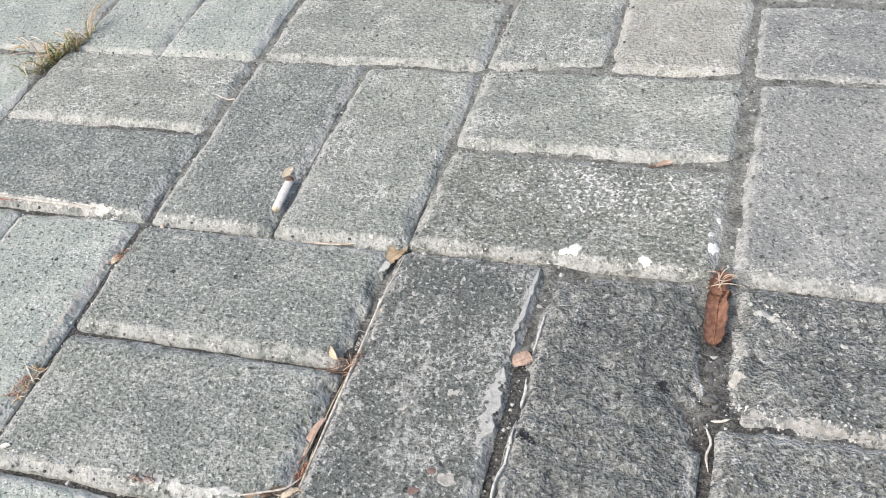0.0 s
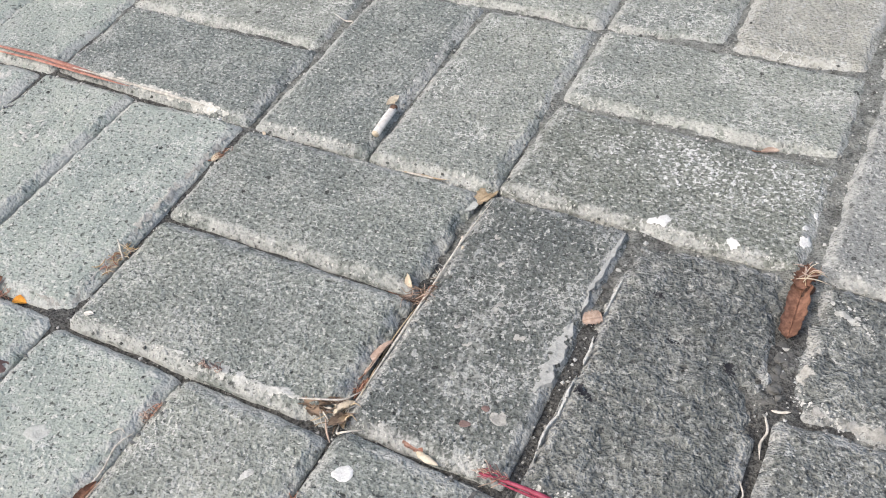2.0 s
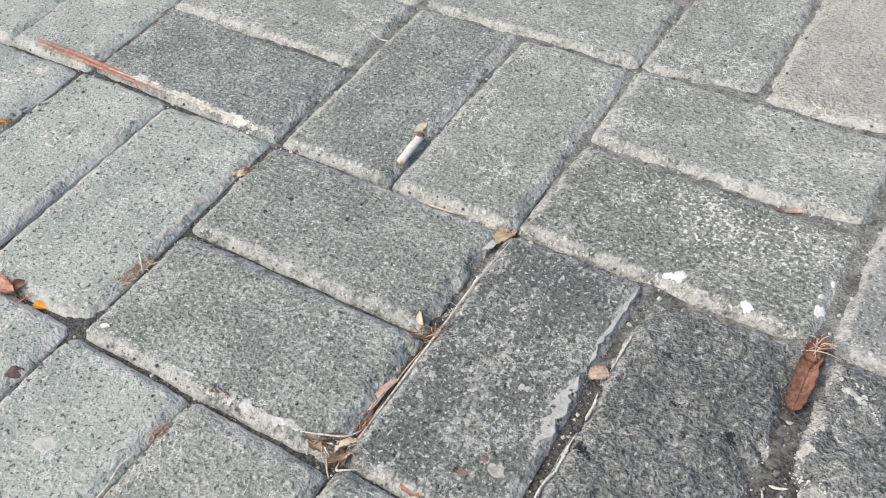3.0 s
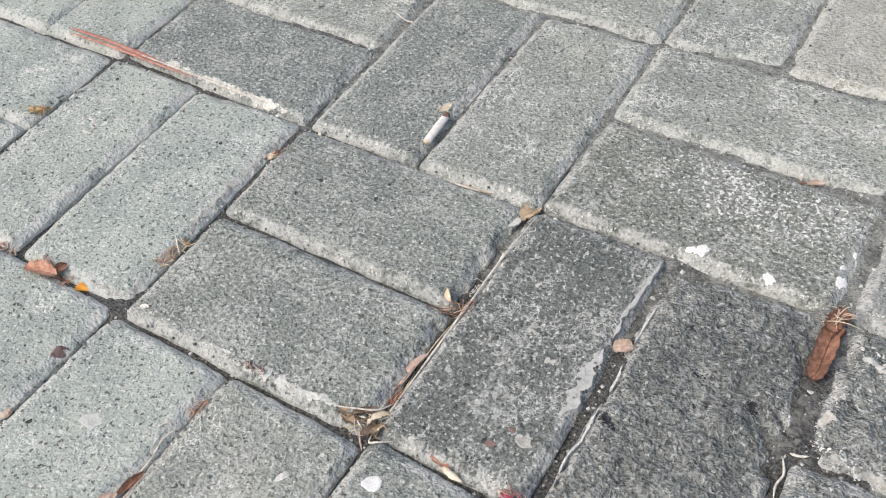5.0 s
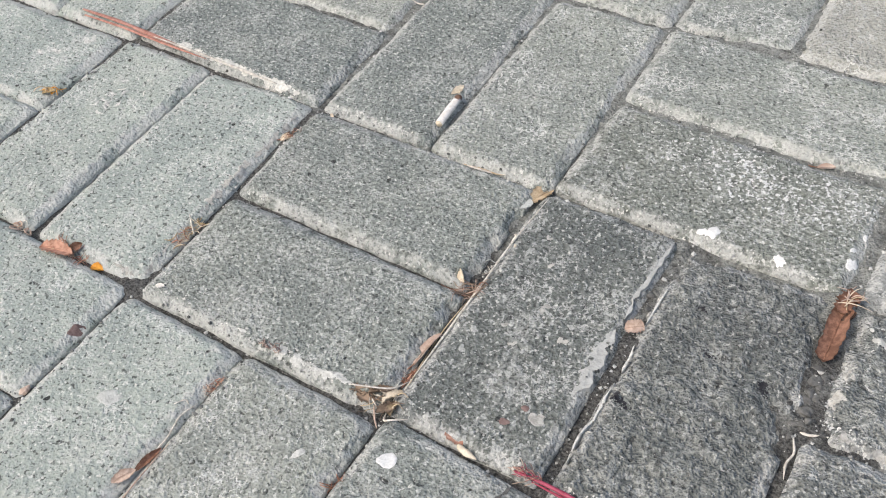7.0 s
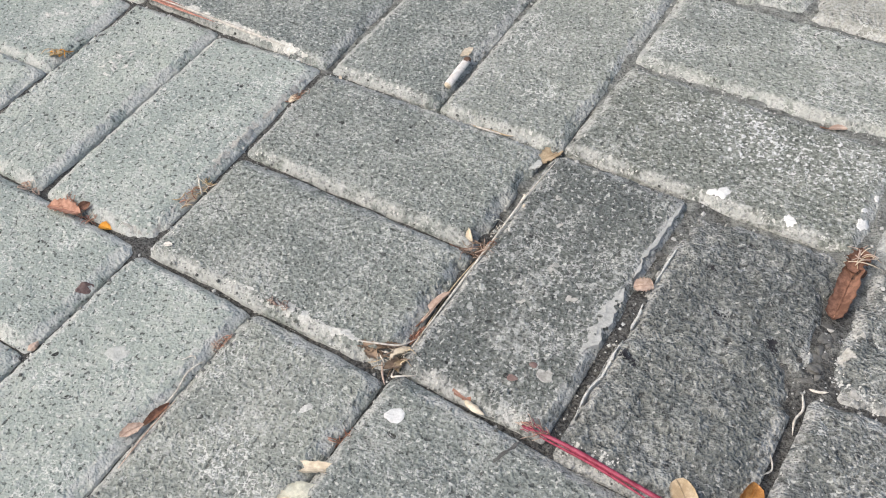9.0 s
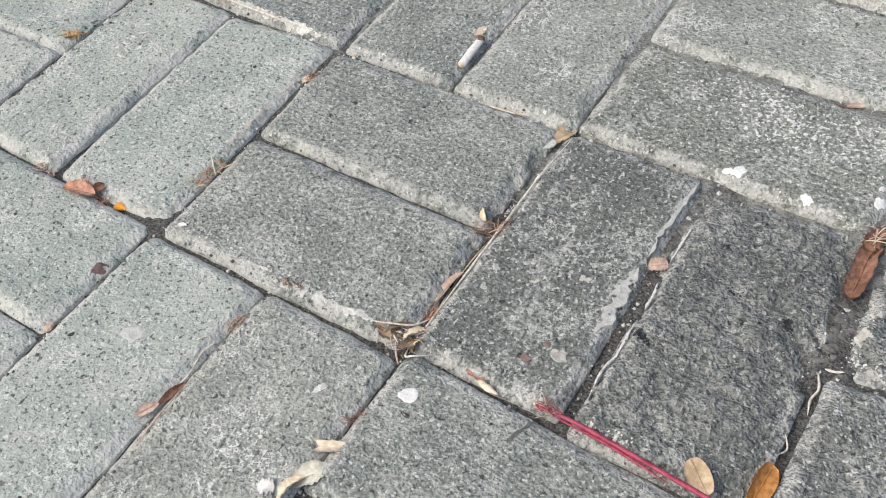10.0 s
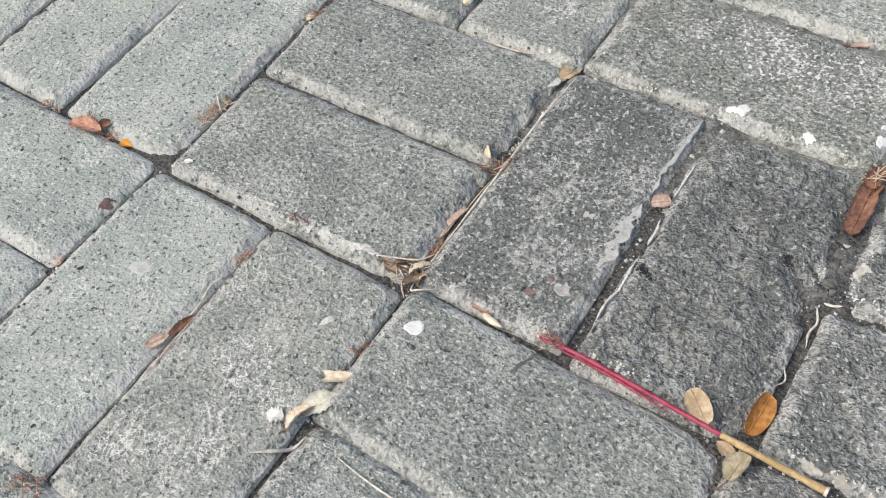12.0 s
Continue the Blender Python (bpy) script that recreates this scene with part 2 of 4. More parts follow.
M_LIME = litter_material("lime_white", (0.46, 0.47, 0.45), (0.69, 0.70, 0.67), scale=420, rough=0.92, spots=0.5, depth=0.001)
M_TAR = litter_material("tar_black", (0.012, 0.012, 0.015), (0.04, 0.04, 0.045), rough=0.6)
M_DIRT = litter_material("dirt_grey", (0.105, 0.105, 0.10), (0.17, 0.172, 0.165), scale=420, rough=0.95)
M_REDMARK = litter_material("mark_red", (0.15, 0.10, 0.093), (0.24, 0.17, 0.158), rough=0.8)


# ---------------------------------------------------------------- mesh helpers
LATTICE = np.random.RandomState(5).rand(257, 257)


def wave(x, y, size, seed=0):
    """Smooth noise of about -0.5 to 0.5 over arrays x, y, with features of that size."""
    u, v = x / size + 37.7 * seed + 100, y / size + 91.3 * seed + 100
    i, j = np.floor(u).astype(int), np.floor(v).astype(int)
    fu, fv = u - i, v - j
    fu, fv = fu * fu * (3 - 2 * fu), fv * fv * (3 - 2 * fv)
    g = lambda p, q: LATTICE[p % 257, q % 257]
    return (g(i, j) * (1 - fu) + g(i + 1, j) * fu) * (1 - fv) + (g(i, j + 1) * (1 - fu) + g(i + 1, j + 1) * fu) * fv - 0.5


def mesh_of(name, verts, faces, mat, smooth=True):
    me = bpy.data.meshes.new(name)
    me.from_pydata([tuple(v) for v in verts], [], [tuple(f) for f in faces])
    if smooth:
        me.polygons.foreach_set("use_smooth", [True] * len(me.polygons))
    me.materials.append(mat)
    me.update()
    return me


def steps(length, fine):
    """Grid lines across a paver, dense where its arris is."""
    rim = [0, 0.0007, 0.0015, 0.0025, 0.0036, 0.005, 0.0065, 0.0082, 0.0102, 0.0125] if fine else [0, 0.002, 0.0045, 0.008]
    n = int((length - 2 * rim[-1]) / (0.0026 if fine else 0.03))
    mid = np.linspace(rim[-1], length - rim[-1], n + 1)[1:-1]
    return np.array(rim + list(mid) + [length - r for r in reversed(rim)]) - length / 2


def paver_height(X, Y, seed, rough=1.0, chips=()):
    """Height of a worn paver's top over its own x, y; chips: (x, y, radius, depth)."""
    dx, dy = LONG / 2 - abs(X), SHORT / 2 - abs(Y)
    r = 0.008
    d = np.minimum(dx, dy)
    d = np.where((dx < r) & (dy < r), r - np.hypot(r - dx, r - dy), d)
    c = 0.0078 + 0.0050 * wave(X, Y, 0.024, seed) + 0.0040 * wave(X, Y, 0.006, seed + 1)
    drop = 0.0053 + 0.0022 * wave(X, Y, 0.03, seed + 2)
    t = np.clip(d / c, 0, 1)
    Z = -drop * (1 - t) ** 1.2 + np.minimum(d, 0) * 1.4
    Z = Z - 0.0016 * (1 - t) * np.clip(wave(X, Y, 0.004, seed + 11) + 0.1, 0, 1)
    Z = Z + 0.0009 * wave(X, Y, 0.055, seed + 3) + rough * (0.0008 * wave(X, Y, 0.012, seed + 4) + 0.0010 * wave(X, Y, 0.0055, seed + 5))
    for cx, cy, cr, cd in chips:
        q = np.hypot(X - cx, Y - cy) / cr + 0.9 * wave(X, Y, 0.006, seed + 6)
        Z = Z - cd * np.clip(1.2 - q, 0, 1) ** 0.8
    return Z


def paver_arrays(seed, fine=True, rough=1.0, chips=(), depth=0.06):
    """Vertices and faces of one worn concrete paver, its top at z = 0."""
    gx, gy = steps(LONG, fine), steps(SHORT, fine)
    X, Y = np.meshgrid(gx, gy, indexing="ij")
    Z = paver_height(X, Y, seed, rough, chips)
    near = np.clip(1 - np.minimum(LONG / 2 - abs(X), SHORT / 2 - abs(Y)) / 0.012, 0, 1)
    PX = X + near * (0.0014 * wave(X, Y, 0.03, seed + 7) + 0.0007 * wave(X, Y, 0.006, seed + 8))
    PY = Y + near * (0.0014 * wave(X, Y, 0.03, seed + 9) + 0.0007 * wave(X, Y, 0.006, seed + 10))
    nx, ny = X.shape
    verts = np.stack([PX, PY, Z], -1).reshape(-1, 3)
    idx = np.arange(nx * ny).reshape(nx, ny)
    faces = np.stack([idx[:-1, :-1], idx[1:, :-1], idx[1:, 1:], idx[:-1, 1:]], -1).reshape(-1, 4)
    loop = np.concatenate([idx[:, 0], idx[-1, 1:], idx[-2::-1, -1], idx[0, -2:0:-1]])
    foot = verts[loop].copy()
    foot[:, 2] = -depth
    low = len(verts) + np.arange(len(loop))
    side = np.stack([loop, low, np.roll(low, -1), np.roll(loop, -1)], -1)
    return np.concatenate([verts, foot]), np.concatenate([faces, side])


# ---------------------------------------------------------------- the ground
def plain_sheet(name, half, z, mat):
    return mesh_of(name, [(-half, -half, z), (half, -half, z), (half, half, z), (-half, half, z)], [(0, 1, 2, 3)], mat, False)


ground = tagged(new("ground", plain_sheet("ground", 400, -0.03, M_FAR)),
                "bare grey ground reaching away beyond the paving", "ground", kind="structure")


def bed_height(X, Y):
    level = -0.0082 + 0.0038 * np.clip((Y + 0.01) / 0.13, 0, 1) + 0.0018 * np.clip((X - 0.16) / 0.04, 0, 1)
    level = level + 0.0042 * np.exp(-((X - 0.106) / 0.012) ** 2) * np.clip((Y + 0.15) / 0.03, 0, 1) * np.clip((0.02 - Y) / 0.02, 0, 1)
    level = level + 0.0030 * np.exp(-((X - 0.213) / 0.016) ** 2) * np.clip((Y + 0.125) / 0.02, 0, 1) * np.clip((0.02 - Y) / 0.02, 0, 1)
    level = level + 0.0025 * np.exp(-((X + 0.217) / 0.015) ** 2 - ((Y + 0.209) / 0.010) ** 2)
    Z = level + 0.004 * wave(X, Y, 0.06, 31) + 0.0018 * wave(X, Y, 0.014, 32) + 0.0013 * wave(X, Y, 0.005, 33)
    return np.minimum(Z, -0.0013)


def joint_bed():
    """Soil and sand in the joints: strips along the lines of the basket weave."""
    step = 0.0026
    g = np.arange(-0.86, 0.66, step)
    X, Y = np.meshgrid(g, g, indexing="ij")
    Z = bed_height(X, Y)
    ci, cj = np.floor(X / PITCH), np.floor(Y / PITCH)
    fx, fy = X / PITCH - ci, Y / PITCH - cj
    flat = (ci + cj) % 2 == 0
    line = np.minimum.reduce([fx, 1 - fx, fy, 1 - fy, np.where(flat, abs(fy - 0.5), abs(fx - 0.5))]) * PITCH
    keep = line < 0.019
    n = len(g)
    idx = np.arange(n * n).reshape(n, n)
    faces = np.stack([idx[:-1, :-1], idx[1:, :-1], idx[1:, 1:], idx[:-1, 1:]], -1)[keep[:-1, :-1]]
    used, faces = np.unique(faces, return_inverse=True)
    verts = np.stack([X, Y, Z], -1).reshape(-1, 3)[used]
    return mesh_of("pavement", verts.tolist(), faces.reshape(-1, 4).tolist(), M_SOIL)


pavement = tagged(new("pavement", joint_bed()), "weathered grey concrete pavers in basket weave, soil in joints",
                  "pavement", kind="structure")


# ---------------------------------------------------------------- how the pavers lie
# (column, row, half): material; half 0 is the lower or the left one of a pair
LOOKS = {(-1, 0, 1): M_PALE, (0, 0, 0): M_BLOOM, (0, 0, 1): M_PALE, (0, -1, 0): M_LIMY, (0, -1, 1): M_DARK,
         (1, -1, 1): M_MID, (1, -1, 0): M_MID, (0, 1, 1): M_WARM, (0, 1, 0): M_PALE, (1, -2, 0): M_DARK,
         (1, 0, 0): M_COOL, (1, 0, 1): M_COOL, (1, 1, 0): M_COOL, (1, 1, 1): M_COOL, (-2, -1, 0): M_SOFT, (-2, -1, 1): M_SOFT, (-3, -1, 1): M_SOFT, (-3, -1, 0): M_SOFT,
         (-1, 1, 0): M_PALE, (-2, 1, 1): M_SOFT, (-2, 1, 0): M_SOFT, (-3, 0, 0): M_SOFT, (-3, 0, 1): M_SOFT,
         (-2, 0, 1): M_PALE, (-2, -2, 0): M_SOFT, (-2, -2, 1): M_SOFT, (-1, -2, 0): M_SOFT, (-1, -2, 1): M_PALE, (-3, 1, 0): M_SOFT, (-3, 1, 1): M_SOFT}
# small shifts of single pavers: along x, along y, turn in degrees, and width
SHIFTS = {(-2, -1, 0): (-0.011, 0.002, 0, 0.96), (-2, -1, 1): (-0.007, 0.002, 1.2, 1.08), (-1, -1, 1): (-0.0045, 0.002, 0.3, 1.0),
          (-1, -1, 0): (-0.002, -0.0015, 0, 1.01), (-1, -2, 0): (-0.0063, -0.004, -1.0, 1.03), (-1, -2, 1): (-0.0039, -0.004, -0.8, 1.024),
          (-2, -2, 0): (-0.009, 0, 0, 1.0), (-2, -2, 1): (-0.0068, 0.0010, 0, 1.0), (-3, -1, 0): (-0.013, 0, 0, 1.0), (-3, -1, 1): (-0.012, 0, 0, 1.0),
          (1, -1, 0): (0.010, 0.002, 0.5, 1.0), (1, -1, 1): (0.009, 0.002, 0.5, 1.0), (1, 0, 0): (0.006, 0, 0, 1.0),
          (0, -1, 1): (0.0030, -0.001, 1.3, 1.025), (0, -1, 0): (-0.003, 0.003, 0, 1.0), (-2, 0, 1): (-0.006, 0.0035, -1.1, 1.0),
          (-2, 0, 0): (-0.004, 0.0055, -1.1, 1.03), (-2, 1, 1): (-0.006, 0, 0, 1.0), (0, 0, 0): (0, 0.003, -1.0, 1.02), (0, 0, 1): (0.001, 0.004, 0, 0.97),
          (0, -2, 0): (0, 0.0025, -1.2, 1.0), (0, -2, 1): (0, 0.0000, -1.7, 1.0), (0, 1, 0): (-0.003, 0.003, 0, 0.97), (0, 1, 1): (-0.003, 0.003, 0, 1.03), (-3, 0, 1): (-0.006, 0, 0, 1.0)}
CHIPS = {(-1, -1, 0): [(0.100, -0.050, 0.018, 0.006), (0.104, -0.015, 0.009, 0.006), (0.104, 0.012, 0.010, 0.006), (0.104, 0.035, 0.008, 0.006)],
         (-1, -1, 1): [(0.104, -0.012, 0.009, 0.006), (0.104, 0.018, 0.009, 0.006), (0.103, -0.038, 0.011, 0.007)],
         (0, -1, 1): [(0.098, 0.045, 0.020, 0.0045), (-0.095, -0.048, 0.018, 0.006), (0.092, -0.052, 0.020, 0.006), (0.062, -0.053, 0.015, 0.006), (0.036, -0.054, 0.011, 0.005),
                      (0.004, -0.047, 0.017, 0.005), (0.022, -0.036, 0.012, 0.0025), (-0.015, -0.040, 0.013, 0.002), (0.0, 0.05, 0.012, 0.003), (-0.028, -0.020, 0.016, 0.0014), (0.05, 0.012, 0.018, 0.0014)],
         (1, -1, 1): [(-0.1, -0.045, 0.014, 0.004)], (0, -2, 0): [(-0.1, 0.048, 0.016, 0.004), (0.100, 0.048, 0.014, 0.005)],
         (0, -2, 1): [(0.098, 0.046, 0.014, 0.004)], (-2, -1, 1): [(-0.098, -0.048, 0.013, 0.004)]}


# pavers worn short at one end: share of the length
SHORTER = {(-1, -1, 1): 0.975, (-1, -1, 0): 0.981}


def paver_pose(i, j, half):
    rnd = random.Random(i * 911 + j * 131 + half * 17)
    flat = (i + j) % 2 == 0
    off = (half - 0.5) * PITCH / 2
    sx, sy, turn, wide = SHIFTS.get((i, j, half), (0, 0, 0, 1.0))
    x = (i + 0.5) * PITCH + (0 if flat else off) + sx + rnd.uniform(-0.001, 0.001)
    y = (j + 0.5) * PITCH + (off if flat else 0) + sy + rnd.uniform(-0.001, 0.001)
    return pose(x, y, rnd.uniform(-0.0012, 0.0008), rnd.uniform(-0.5, 0.5), rnd.uniform(-0.35, 0.35),
                (0 if flat else 90) + turn + rnd.uniform(-0.35, 0.35)) @ Matrix.Diagonal((SHORTER.get((i, j, half), 1), wide, 1, 1))


def paver_shape(i, j, half):
    """Seed, roughness and chips of a near paver."""
    return i * 7 + j * 3 + half + 60, 3.5 if LOOKS.get((i, j, half)) in (M_DARK, M_MID) else 1.0, CHIPS.get((i, j, half), ())


LAID = {}
for i in range(-4, 3):
    for j in range(-4, 3):
        for half in (0, 1):
            m = paver_pose(i, j, half)
            LAID[i, j, half] = (m.translation.x, m.translation.y, 0.112 if (i + j) % 2 == 0 else 0.066, 0.066 if (i + j) % 2 == 0 else 0.112, m.inverted(), paver_shape(i, j, half))


def ground_z(x, y):
    """Height of the paving at one place: a paver's top, or the soil in a joint."""
    best = float(bed_height(np.array(x), np.array(y)))
    ci, cj = math.floor(x / PITCH), math.floor(y / PITCH)
    for i in (ci - 1, ci, ci + 1):
        for j in (cj - 1, cj, cj + 1):
            for h in (0, 1):
                px, py, wide, tall, back, shape = LAID.get((i, j, h), (9, 9, 0, 0, None, None))
                if abs(x - px) < wide and abs(y - py) < tall:
                    p = back @ Vector((x, y, 0))
                    if abs(p.x) < LONG / 2 and abs(p.y) < SHORT / 2:
                        best = max(best, float(paver_height(np.array(p.x), np.array(p.y), *shape)) - p.z)
    return best


# ---------------------------------------------------------------- litter: shapes
def part(name, arrays, mat, parent, label="", smooth=True):
    ob = new(name, mesh_of(name, arrays[0], arrays[1], mat, smooth))
    ob.parent = parent
    return tagged(ob, label)


def curve_points(points, n):
    """n points on a smooth curve through the given ones."""
    p = [Vector(q) for q in points]
    p = [p[0] * 2 - p[1]] + p + [p[-1] * 2 - p[-2]]
    out = []
    for k in range(n):
        u = k / (n - 1) * (len(p) - 3)
        a = min(int(u), len(p) - 4)
        t = u - a
        q0, q1, q2, q3 = p[a:a + 4]
        out.append(0.5 * (2 * q1 + (q2 - q0) * t + (2 * q0 - 5 * q1 + 4 * q2 - q3) * t * t + (3 * q1 - 3 * q2 + q3 - q0) * t ** 3))
    return out


def tube(points, radius, ends=(0.4, 0.4), sides=6, n=24, flat=1.0, seed=0, uneven=0.3):
    """A round or flattened strand along a smooth curve, thinning to its ends."""
    line = curve_points(points, n)
    verts, faces = [], []
    for k, c in enumerate(line):
        along = (line[min(k + 1, n - 1)] - line[max(k - 1, 0)]).normalized()
        side = along.cross(Vector((0, 0, 1)))
        side = side.normalized() if side.length > 1e-4 else Vector((1, 0, 0))
        up = side.cross(along)
        f = k / (n - 1)
        r = radius * (ends[0] + (1 - ends[0]) * min(1, f * 4)) * (ends[1] + (1 - ends[1]) * min(1, (1 - f) * 4))
        r *= 1 + uneven * float(wave(np.array(f * 9.0), np.array(seed * 1.7), 1.0, seed))
        for q in range(sides):
            a = 2 * math.pi * q / sides
            verts.append(c + side * math.cos(a) * r + up * math.sin(a) * r * flat)
    for k in range(n - 1):
        for q in range(sides):
            a, b = k * sides + q, k * sides + (q + 1) % sides
            faces.append((a, b, b + sides, a + sides))
    faces.append(tuple(range(sides - 1, -1, -1)))
    faces.append(tuple((n - 1) * sides + q for q in range(sides)))
    return verts, faces


def laid(points, lift=0.0006):
    """Points (x, y) or (x, y, lift) put on the paving."""
    return [(p[0], p[1], ground_z(p[0], p[1]) + (p[2] if len(p) > 2 else lift)) for p in points]


def strand(name, points, radius, mat, label, category="dry strand", lift=0.0008, ends=(0.5, 0.2), group="dry strands", n=26, flat=1.0, seed=1):
    ob = new(name, mesh_of(name, *tube(laid(points, lift), radius, ends, n=n, flat=flat, seed=seed), mat))
    return tagged(ob, label, category, group)


def blade_arrays(length, width, curl=0.1, arch=0.1, blunt=0.8, ragged=0.05, twist=0.0, seed=0, thick=0.0005, ns=22, nw=8, widest=1.0):
    """A dry leaf along +x: outline, cupped across, arched along, with a ragged rim and thickness."""
    rnd = random.Random(seed)
    top = []
    for a in range(ns + 1):
        s = a / ns
        w = width / 2 * (max(0.0, math.sin(math.pi * min(1, s ** widest))) ** blunt) + 0.00015
        for b in range(nw + 1):
            v = 2 * b / nw - 1
            rag = 1 + ragged * (2 * rnd.random() - 1) if abs(v) > 0.9 else 1
            x = (s - 0.5) * length + (rnd.uniform(-1, 1) * ragged * 0.04 * length if abs(v) > 0.9 else 0)
            y = v * w * rag
            wob = float(wave(np.array(x), np.array(y), length * 0.22, seed + 2))
            z = curl * abs(v) ** 1.7 * w + arch * length * (1 - (2 * s - 1) ** 2) * 0.5 + wob * length * 0.05
            z -= 0.00035 * math.exp(-(v * 5) ** 2)
            t = twist * (s - 0.5)
            top.append((x, y * math.cos(t) - z * math.sin(t), y * math.sin(t) + z * math.cos(t)))
    m = nw + 1
    low = [(x, y, z - thick) for x, y, z in top]
    faces, off = [], len(top)
    for a in range(ns):
        for b in range(nw):
            q = (a * m + b, (a + 1) * m + b, (a + 1) * m + b + 1, a * m + b + 1)
            faces += [q, tuple(k + off for k in reversed(q))]
    rim = [b for b in range(m)] + [a * m + nw for a in range(1, ns + 1)] + [ns * m + b for b in range(nw - 1, -1, -1)] + [a * m for a in range(ns - 1, 0, -1)]
    for k, a in enumerate(rim):
        b = rim[(k + 1) % len(rim)]
        faces.append((b, a, a + off, b + off))
    return top + low, faces


def leaf(name, at, length, width, turn, mat, label, tip=0.0, roll=0.0, lift=0.0015, stalk=0.25, rib=True, category="dry leaf",
         group="", seed=1, **shape):
    """A fallen leaf: blade, midrib and stalk on one base."""
    base = new(name)
    base.matrix_basis = pose(at[0], at[1], ground_z(at[0], at[1]) + lift, roll, tip, turn)
    part("blade", blade_arrays(length, width, seed=seed, **shape), mat, base)
    arch = shape.get("arch", 0.1) * length * 0.5
    if rib:
        pts = [(x * length, 0, arch * (1 - (2 * x) ** 2) + 0.0001) for x in (-0.47, -0.2, 0.1, 0.42)]
        part("midrib", tube(pts, 0.00034, (0.9, 0.3), 5, 12), mat, base)
    if stalk:
        pts = [(-0.47 * length, 0, arch * 0.1), (-(0.5 + stalk * 0.5) * length, 0.0006, 0), (-(0.5 + stalk) * length, 0.0022, -0.0004)]
        part("stalk", tube(pts, 0.00045, (0.9, 0.8), 5, 8), M_BROWN, base)
    return tagged(base, label, category, group)


def spot(name, at, radius, mat, label, category, stretch=1.0, turn=0.0, thick=0.0005, ragged=0.5, seed=1, group="", na=40, nr=6):
    """A dried blot with an uneven outline that follows the paver under it."""
    c, s = math.cos(radians(turn)), math.sin(radians(turn))
    verts, faces = [], []
    for k in range(nr + 1):
        f = k / nr
        for q in range(na):
            a = 2 * math.pi * q / na
            out = 1 + ragged * float(wave(np.array(math.cos(a) * 0.7 + seed), np.array(math.sin(a) * 0.7), 0.6, seed)) \
                + 0.5 * ragged * float(wave(np.array(math.cos(a) * 1.7 + seed), np.array(math.sin(a) * 1.7), 0.5, seed + 3))
            u, v = radius * f * out * stretch * math.cos(a), radius * f * out * math.sin(a)
            x, y = at[0] + u * c - v * s, at[1] + u * s + v * c
            verts.append((x, y, ground_z(x, y) + (thick * (1 - f ** 3) + 0.00025 if k < nr else -0.0004)))
            if k < nr:
                b = (q + 1) % na
                faces.append((k * na + q, (k + 1) * na + q, (k + 1) * na + b, k * na + b))
    return tagged(new(name, mesh_of(name, verts, faces, mat)), label, category, group)


def smear(name, points, width, mat, label, category="mortar", thick=0.0006, ragged=0.7, seed=1, group="mortar smears", n=110, nw=12, shelf=0.0, broken=0.8):
    """A streak that follows the paving, with ragged sides and worn-away gaps."""
    line = curve_points([(x, y, 0) for x, y in points], n)
    verts, faces = [], []
    for k, c in enumerate(line):
        d = (line[min(k + 1, n - 1)] - line[max(k - 1, 0)]).normalized()
        side = Vector((-d.y, d.x, 0))
        f = k / (n - 1)
        w = width / 2 * min(1, 5 * f + 0.1, 5 * (1 - f) + 0.1)
        rims = [w * (1 + 2 * ragged * float(wave(np.array(c.x + c.y), np.array(c.x - c.y + b), 0.009, seed + b))
                     + ragged * float(wave(np.array(c.x + c.y), np.array(c.x - c.y + b), 0.0035, seed + b + 5))) for b in (0, 1)]
        for b in range(nw + 1):
            v = 2 * b / nw - 1
            p = c + side * (v * max(0.0001, rims[0] if v < 0 else rims[1]))
            z = ground_z(p.x, p.y)
            if shelf and 0 < b < nw:   # filled up to the face of the paver beside it
                z = max(z, sum(ground_z(p.x + shelf, p.y + e) for e in (-0.004, 0, 0.004)) / 3 - 0.0003)
            verts.append((p.x, p.y, z + (thick * (1 - v ** 4) + 0.0002 if 0 < b < nw else -0.0008)))
    m = nw + 1
    for k in range(n - 1):
        for b in range(nw):
            x, y, v = *verts[k * m + b][:2], abs(2 * (b + 0.5) / nw - 1)
            worn = float(wave(np.array(x), np.array(y), 0.006, seed + 9)) + 0.7 * float(wave(np.array(x), np.array(y), 0.0022, seed + 11))
            if worn > broken * (v ** 1.5 * 0.75 - 0.12) - (1 - broken) * 0.6:
                faces.append((k * m + b, k * m + b + 1, (k + 1) * m + b + 1, (k + 1) * m + b))
    return tagged(new(name, mesh_of(name, verts, faces, mat, False)), label, category, group)


